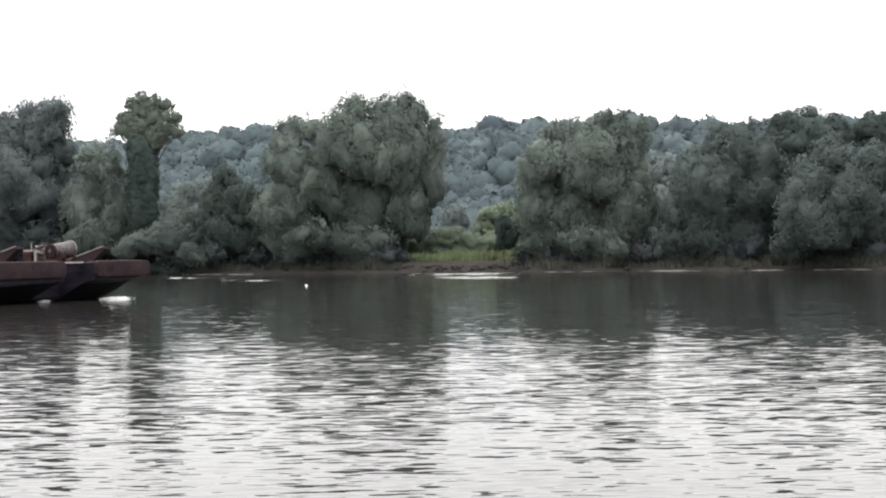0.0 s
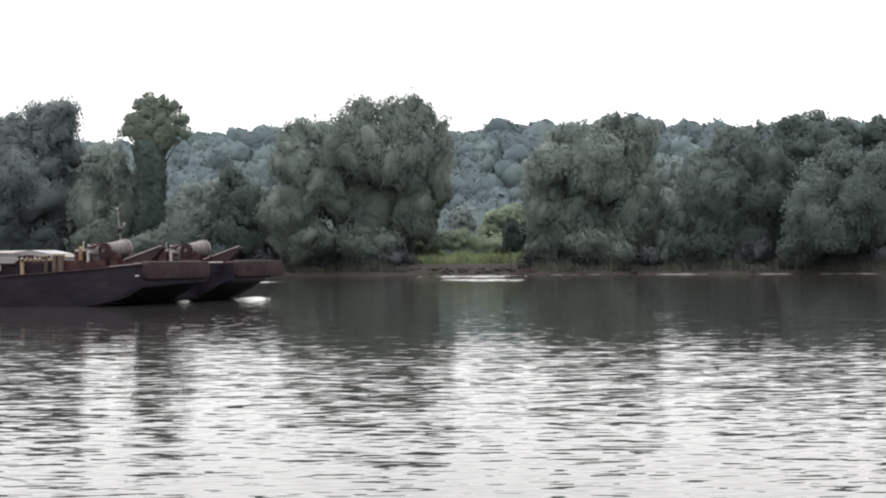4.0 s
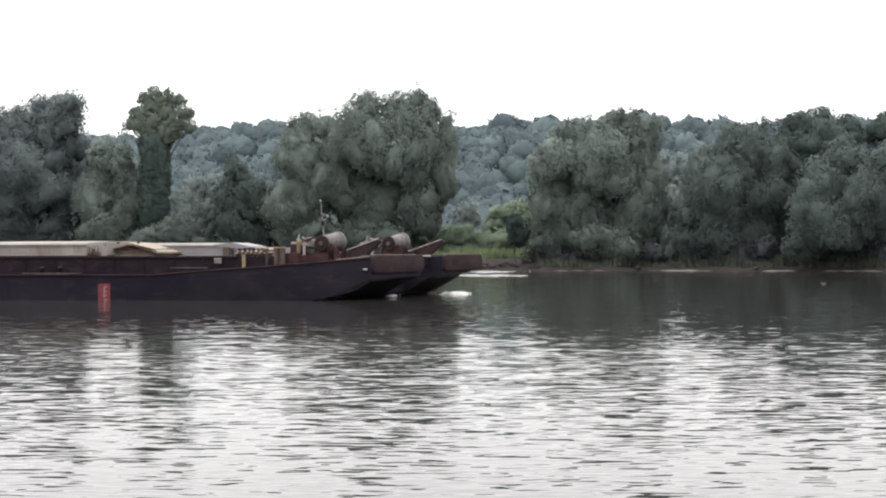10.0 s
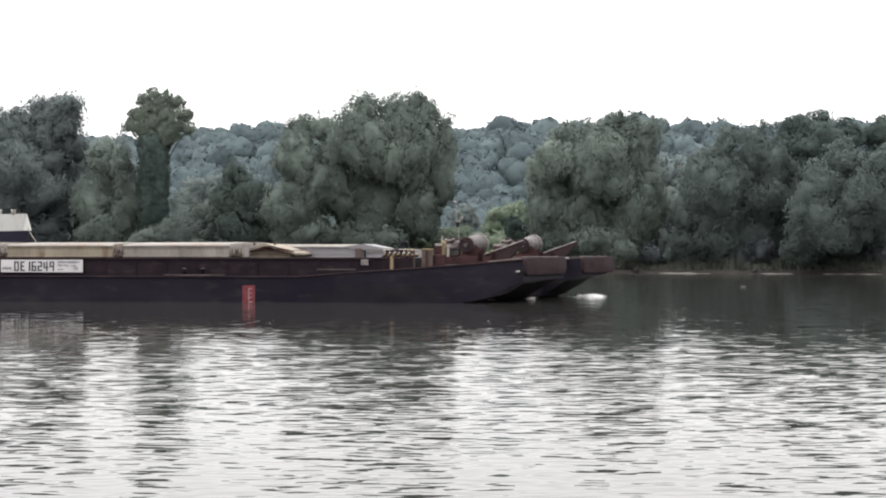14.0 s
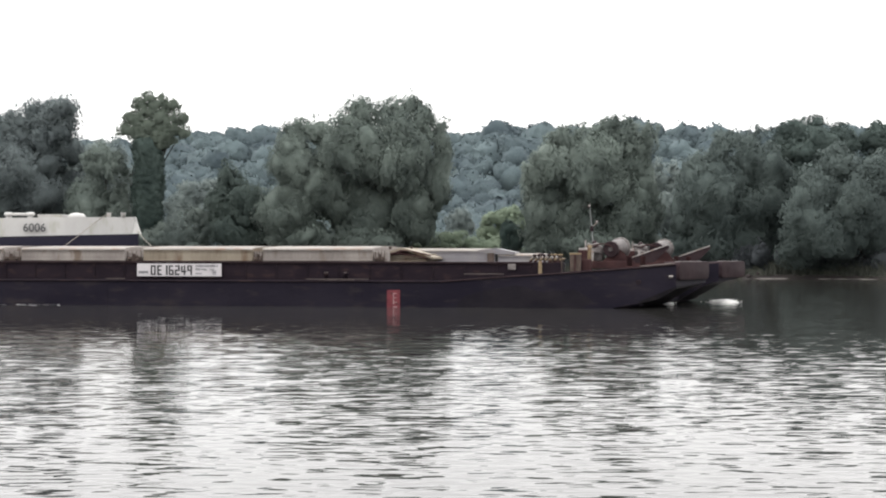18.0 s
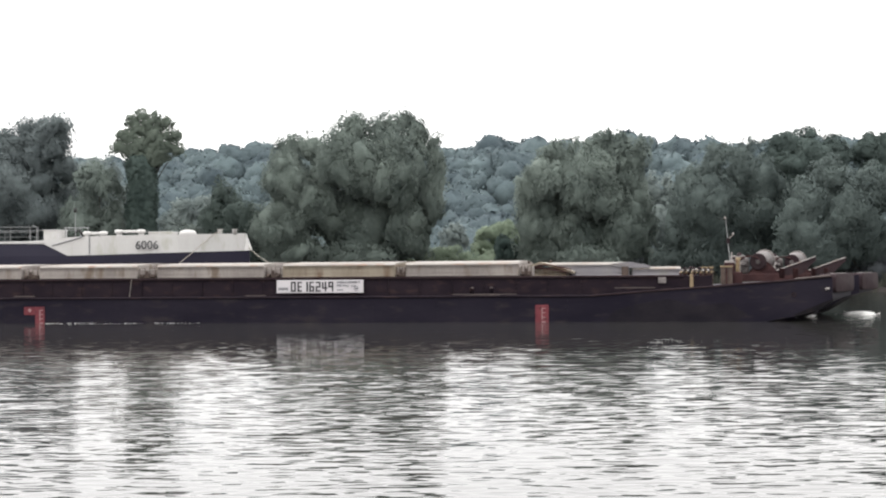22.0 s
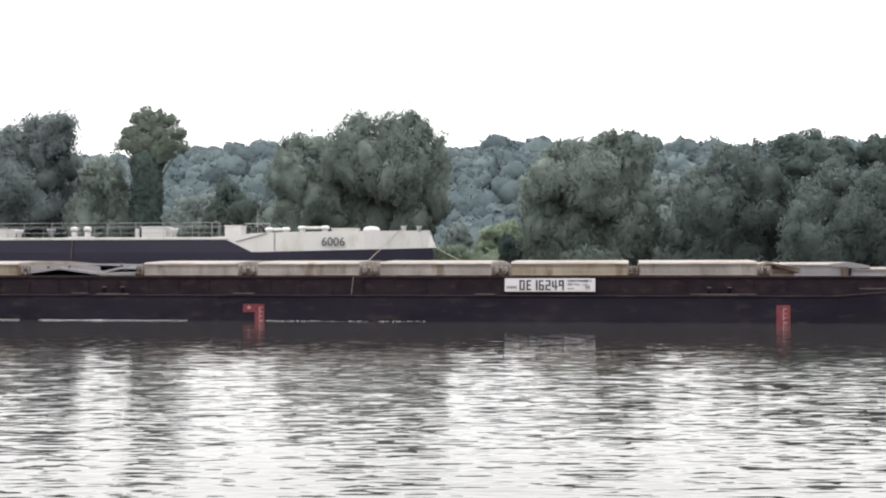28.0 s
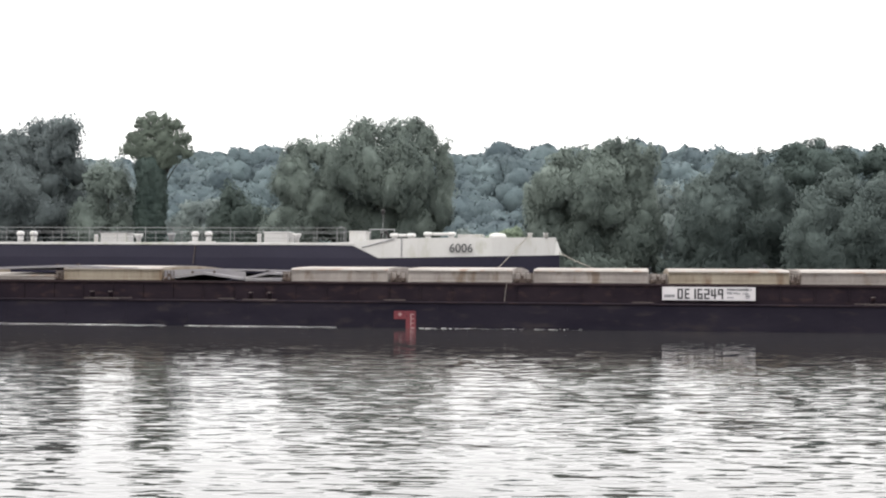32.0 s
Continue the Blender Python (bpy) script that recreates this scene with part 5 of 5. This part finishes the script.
def text_mesh(s, size, material, parent, m, label):
    c = bpy.data.curves.new("hull_number", "FONT")
    c.body, c.size, c.extrude, c.offset = s, size, 0.006, 0.008
    tmp = bpy.data.objects.new("hull_number", c)
    scene.collection.objects.link(tmp)
    dg = bpy.context.evaluated_depsgraph_get()
    me = bpy.data.meshes.new_from_object(tmp.evaluated_get(dg))
    bpy.data.objects.remove(tmp)
    me.materials.clear()
    me.materials.append(material)
    ob = new("hull_number", me)
    ob.parent = parent
    ob.matrix_basis = m
    tagged(ob, label)


text_mesh("6006", 0.66, NUMBER, tanker, pose(-11.3, T0 + 0.2, 3.71, 90, 0, 8.5), "dark hull number")


def tank_box(u0, u1, z1, name="deck_box", y=13.0, leg=False):
    """A bevelled deck box with its lid, and on some a small post standing before its end."""
    b = part(name, box(u0, u1, y, y + 1.2, 4.1, z1, 0.05), CREAM, tanker, "white deck box")
    part("lid", box(u0 - 0.03, u1 + 0.03, y - 0.03, y + 1.23, z1 - 0.02, z1 + 0.04, 0.02), CREAM, b)
    if leg:
        part("box_post", box(u0 - 0.42, u0 - 0.2, y + 0.1, y + 0.3, 4.1, z1 - 0.06, 0.03), CREAM, b)
        part("hand_wheel", rod([(u0 - 0.1, y + 0.2, z1 + 0.02), (u0 - 0.1, y + 0.2, z1 + 0.16), (u0 - 0.1, y + 0.2, z1 + 0.19)], [0.03, 0.03, 0.14], 10), RAILW, b)
    return b


def funnel_vent(u, z, material, y=13.2):
    """A vent that widens to a flat flared head."""
    v = part("vent", rod([(u, y, 4.1), (u, y, z - 0.3), (u, y, z - 0.12), (u, y, z)], [0.13, 0.14, 0.24, 0.25], 12), material, tanker, "flared vent", True)
    part("vent_foot", rod([(u, y, 4.1), (u, y, 4.22)], 0.24, 12), material, v)


def cowl_vent(u, z, y=13.2):
    """A stout vent with a rounded cap."""
    v = part("vent", rod([(u, y, 4.1), (u, y, z - 0.28)], 0.17, 12), CREAM, tanker, "white capped vent", True)
    part("vent_cap", rod([(u, y, z - 0.28), (u, y, z - 0.2), (u, y, z - 0.06), (u, y, z)], [0.19, 0.24, 0.22, 0.12], 12), CREAM, v, smooth=True)


def twin_bollard(u0, u1, z, y=13.3):
    """Two capped bollards joined by a bar."""
    b = part("twin_bollard", rod([(u0, y, z - 0.12), (u1, y, z - 0.12)], 0.09, 10), CREAM, tanker, "white twin bollard", True)
    for u in (u0, u1):
        part("bollard_post", rod([(u, y, 4.3), (u, y, z - 0.2)], 0.16, 12), CREAM, b, smooth=True)
        part("bollard_cap", rod([(u, y, z - 0.22), (u, y, z - 0.16), (u, y, z - 0.04), (u, y, z)], [0.2, 0.27, 0.25, 0.16], 12), CREAM, b, smooth=True)


tank_box(-31.5, -29.95, 4.72, leg=True)
tank_box(-21.9, -20.45, 4.78, leg=True)
tank_box(-17.02, -16.08, 4.84)
tank_box(-10.99, -9.61, 4.68, "deck_hatch", 13.6)
tank_box(-42.5, -41, 4.74, leg=True)
funnel_vent(-29.3, 4.7, CREAM)
funnel_vent(-20.04, 4.74, CREAM)
funnel_vent(-40.3, 4.7, CREAM)
funnel_vent(-27.36, 4.74, RAILW)
funnel_vent(-38.0, 4.72, RAILW)
for u in (-25.96, -25.17, -36.4, -35.6):
    cowl_vent(u, 4.84)
part("vent_base", box(-26.3, -24.8, 13.0, 13.4, 4.1, 4.28, 0.03), CREAM, tanker)
twin_bollard(-14.5, -13.55, 4.76)
twin_bollard(-12.6, -11.3, 4.84)
dome = part("deck_dome", rod([(-8.8, 14.1, 4.45), (-8.8, 14.1, 4.68), (-8.8, 14.1, 4.78), (-8.8, 14.1, 4.82)], [0.5, 0.48, 0.34, 0.1], 16), CREAM, tanker, "low white domed hatch", True)
for u in (-7.02, -6.15):
    part("bollard", rod([(u, 14.5, 4.55), (u, 14.5, 4.78), (u, 14.5, 4.84)], [0.13, 0.13, 0.18], 10), CREAM, tanker, "white bollard", True)
rail = part("railing", rod([(-62, 12.35, 5.02), (-17.1, 12.35, 5.02)], 0.015, 6), RAILW, tanker, "grey tubular railing")
part("rail_bar", rod([(-62, 12.35, 4.72), (-17.1, 12.35, 4.72)], 0.010, 6), RAILW, rail)
part("rail_bar", rod([(-62, 12.35, 4.45), (-17.1, 12.35, 4.45)], 0.010, 6), RAILW, rail)
for u in np.arange(-61.6, -17.0, 1.65):
    part("rail_post", rod([(u, 12.35, 4.15), (u, 12.35, 5.02)], 0.015, 6), RAILW, rail)
rail2 = part("railing", rod([(-62, 18.8, 5.02), (-17.1, 18.8, 5.02)], 0.015, 6), RAILW, tanker, "grey tubular railing")
for u in np.arange(-61.6, -17.0, 1.65):
    part("rail_post", rod([(u, 18.8, 4.15), (u, 18.8, 5.02)], 0.015, 6), RAILW, rail2)
part("rail_hoop", rod([(-17.6, 12.5, 4.2), (-17.6, 12.5, 5.0), (-17.4, 12.5, 5.1), (-17.2, 12.5, 5.0), (-17.2, 12.5, 4.2)], 0.024, 6), RAILW, tanker)
rack = part("rack", rod([(-16.0, 13.5, 4.98), (-14.5, 13.5, 4.98)], 0.03, 6), RAILW, tanker, "grey pipe rack")
for u in (-15.9, -15.3, -15.0, -14.55):
    part("rack_leg", rod([(u, 13.5, 4.2), (u, 13.5, 4.98)], 0.03, 6), RAILW, rack)
part("rack_pipe", rod([(-15.3, 13.4, 4.3), (-15.25, 13.4, 4.75), (-15.0, 13.4, 4.85), (-14.8, 13.4, 4.5)], 0.07, 8), DARK, rack, smooth=True)
stay = part("signal_mast", rod([(-15.1, 13.0, 4.3), (-15.1, 13.0, 5.9)], [0.018, 0.012], 6), RAILW, tanker, "thin signal mast")
part("mast_lamp", rod([(-15.1, 13.0, 5.85), (-15.1, 13.0, 6.1)], 0.09, 8), DARK, stay, smooth=True)
part("hull_pipe", rod([(-25.6, T0 - 0.05, 4.05), (-25.7, T0 - 0.05, 3.0)], 0.03, 6), STRAKE, tanker)
part("pilot_ladder_rail", rod([(-13.9, T0 - 0.03, 3.45), (-13.9, T0 - 0.03, 4.5)], 0.03, 6), PENCIL, tanker)
part("hull_line", rod([(-16.1, T0 - 0.04, 3.95), (-14.3, T0 - 0.04, 4.42)], 0.03, 6), PENCIL, tanker)

# mooring ropes between the two
ropes = []


def rope(points, label, thick=0.02):
    me = bpy.data.meshes.new("mooring_rope")
    bm = rod(points, thick, 6)
    bm.to_mesh(me)
    bm.free()
    me.materials.append(ROPE)
    ob = tagged(new("mooring_rope", me), label, "rope", "mooring ropes")
    ob.matrix_basis = place(0)
    ropes.append(ob)


rope([(-7.02, 14.4, 4.72), (-7.15, 13.75, 4.55), (-7.55, 13.1, 4.05), (-8.1, 12.2, 3.35), (-8.6, 11.4, 2.75), (-8.8, 10.6, 1.6)], "pale mooring rope slung from the white bow")
rope([(-5.4, 14.8, 3.75), (-4.4, 13.2, 3.25), (-3.4, 11.6, 2.85), (-2.6, 10.75, 1.5)], "pale mooring rope running forward to the hopper barge")
rope([(-7.0, -0.02, 2.09), (-7.01, -0.13, 2.04), (-7.06, -0.14, 1.65), (-7.12, -0.13, 1.22)], "pale rope end hanging over the coaming", 0.012)

# foam at the two bow heads and along the side
waves = []


def foam(name, label, verts_of, n, seed, size, high=0.5):
    g = np.random.default_rng(seed)
    pts = np.array([verts_of(g) for _ in range(n)])
    s = size * g.uniform(0.5, 1.3, (n, 1))
    a = g.uniform(0, 6.28, (n, 1))
    ex = np.concatenate([np.cos(a), np.sin(a), 0 * a], 1) * s * np.array([1.6, 1, 1])
    ey = np.concatenate([-np.sin(a) * 0.5, np.cos(a) * 0.5, 0.7 * high + 0 * a], 1) * s
    up = np.array([[0, 0, 1.0]]) * s * high
    v = np.stack([pts - ex, pts - ey, pts + ex, pts + ey, pts + up], 1).reshape(-1, 3)
    b = 5 * np.arange(n)[:, None]
    f = np.concatenate([b + [0, 1, 4], b + [1, 2, 4], b + [2, 3, 4], b + [3, 0, 4]])
    ob = new(name, mesh_of(name, v, f, FOAM))
    tagged(ob, label, "foam", kind="stuff")
    ob.matrix_basis = place(0)
    waves.append(ob)


foam("bow_foam", "white foam heaped at the bow head", lambda g: (bow_u(9) - 0.55 + g.normal(0, 0.3), g.uniform(7.6, 10.0), max(0.01, 0.06 + g.normal(0, 0.035))), 700, 51, 0.04, 0.3)
foam("bow_foam", "white foam heaped at the bow head", lambda g: (24.9 + g.normal(0, 0.16), 6.0 + g.normal(0, 0.3), max(0.01, 0.04 + g.normal(0, 0.025))), 150, 52, 0.035, 0.3)


def bow_wave(u0, u1, w0, w1, high):
    """A smooth mound of white water pushed up before a prow."""
    rings = []
    for k in range(13):
        q = k / 12
        h = high * (math.sin(math.pi * q ** 1.6) ** 0.8 if 0 < k < 12 else 0.02)
        u, half = u0 + (u1 - u0) * q, 0.5 * (w1 - w0) * max(0.12, math.sin(math.pi * q) ** 0.6)
        mid = 0.5 * (w0 + w1)
        rings.append([(u + 0.03 * math.sin(5 * a + k), mid + half * math.cos(a), -0.03 + (h + 0.03) * max(0.0, math.sin(a)) ** 0.7 * (1 + 0.08 * math.sin(7 * a + 2 * k))) for a in np.linspace(0, math.pi, 9)])
    bm = loft(rings)
    me = bpy.data.meshes.new("bow_wave")
    bm.to_mesh(me)
    bm.free()
    me.materials.append(FROTH)
    me.polygons.foreach_set("use_smooth", np.ones(len(me.polygons), bool))
    ob = tagged(new("bow_wave", me), "smooth white wave pushed up by the bow", "bow wave", "bow waves")
    ob.matrix_basis = place(0)
    waves.append(ob)


bow_wave(bow_u(9) - 1.5, bow_u(9) + 0.15, 7.7, 9.9, 0.17)
bow_wave(24.35, 25.2, 5.5, 6.5, 0.11)


def side_line(g):
    u = -14.8 - 32 * g.random() if g.random() < 0.985 else -10.9 + 7.5 * g.random() ** 2
    if abs(u + 22.4) < 0.5 or abs(u + 35) < 1.2:
        u -= 3
    thick = max(0.012, 0.04 + 0.05 * math.sin(u * 0.9) + 0.03 * math.sin(u * 2.6 + 1))
    return (u, W0 - 0.2 - 0.08 * math.sin(u * 0.5) - abs(g.normal(0, thick)), 0.012)


foam("side_foam", "thin white foam line along the barge's side", side_line, 7000, 53, 0.045, 0.1)

# ---- small moving things ----
def floating(name, label, category, r, long, high, material):
    bm = bmesh.new()
    bmesh.ops.create_icosphere(bm, subdivisions=2, radius=r)
    for v in bm.verts:
        v.co.x *= long * (1 + 0.15 * math.sin(9 * v.co.y))
        v.co.z *= high
    me = bpy.data.meshes.new(name)
    bm.to_mesh(me)
    bm.free()
    me.materials.append(material)
    return tagged(new(name, me), label, category)


floats = [(floating("float", "small white float drifting downstream", "float", 0.07, 1.3, 0.8, FOAM), 0.0, -10.1, 103.5), (floating("float", "flat pale scrap drifting downstream", "float", 0.07, 2.6, 0.4, WORN), 9.0, 25.9, 93.7)]


def gull():
    b = thing("gull", "small white gull flying low over the river", "bird")
    part("body", rod([(-0.11, 0, 0), (-0.06, 0, 0.0), (0, 0, 0.005), (0.07, 0, 0.01), (0.11, 0, 0.0)], [0.006, 0.022, 0.03, 0.02, 0.006], 8), FEATHER, b, smooth=True)
    for s in (-1, 1):
        wing = prism([(0.05, 0.0), (-0.03, 0.0), (-0.06, s * 0.1), (-0.05, s * 0.2), (0.0, s * 0.12)], "z", 0.01, 0.018)
        part("wing", wing, GREYF, b, "grey-white wing")
    part("tail", prism([(-0.1, 0.01), (-0.1, -0.01), (-0.17, -0.03), (-0.17, 0.03)], "z", 0.0, 0.006), FEATHER, b)
    return b


bird = gull()


def motions():
    """The convoy runs upstream, the water and what floats on it drift down, and a gull crosses."""
    times = [0, 4, 8, 12, 16, 20, 24, 28, 32]
    for ob in [hopper, tanker] + ropes + waves:
        walk(ob, [(t, place(t)) for t in times])
    walk(water, [(t, pose(-0.55 * t, 0, 0)) for t in times])
    for ob, t0, x, y in floats:
        walk(ob, [(t, pose(x - 1.305 * (t - t0), y, 0.03)) for t in times])
    flight = []
    for t in (0, 3, 5, 5.4, 5.5, 5.6, 5.7, 6.2, 8, 20, 32):
        d = t - 5.5
        drop = -0.7 if t > 5.7 else -3.5 * d if t >= 5.4 else 0.0
        flight.append((t, pose(1.75 * (-0.64 - 10.4 * d), 28 + 0.3 * d, 2.29 + 1.75 * (0.89 + drop), 0, 0, 180)))
    walk(bird, flight)


motions()
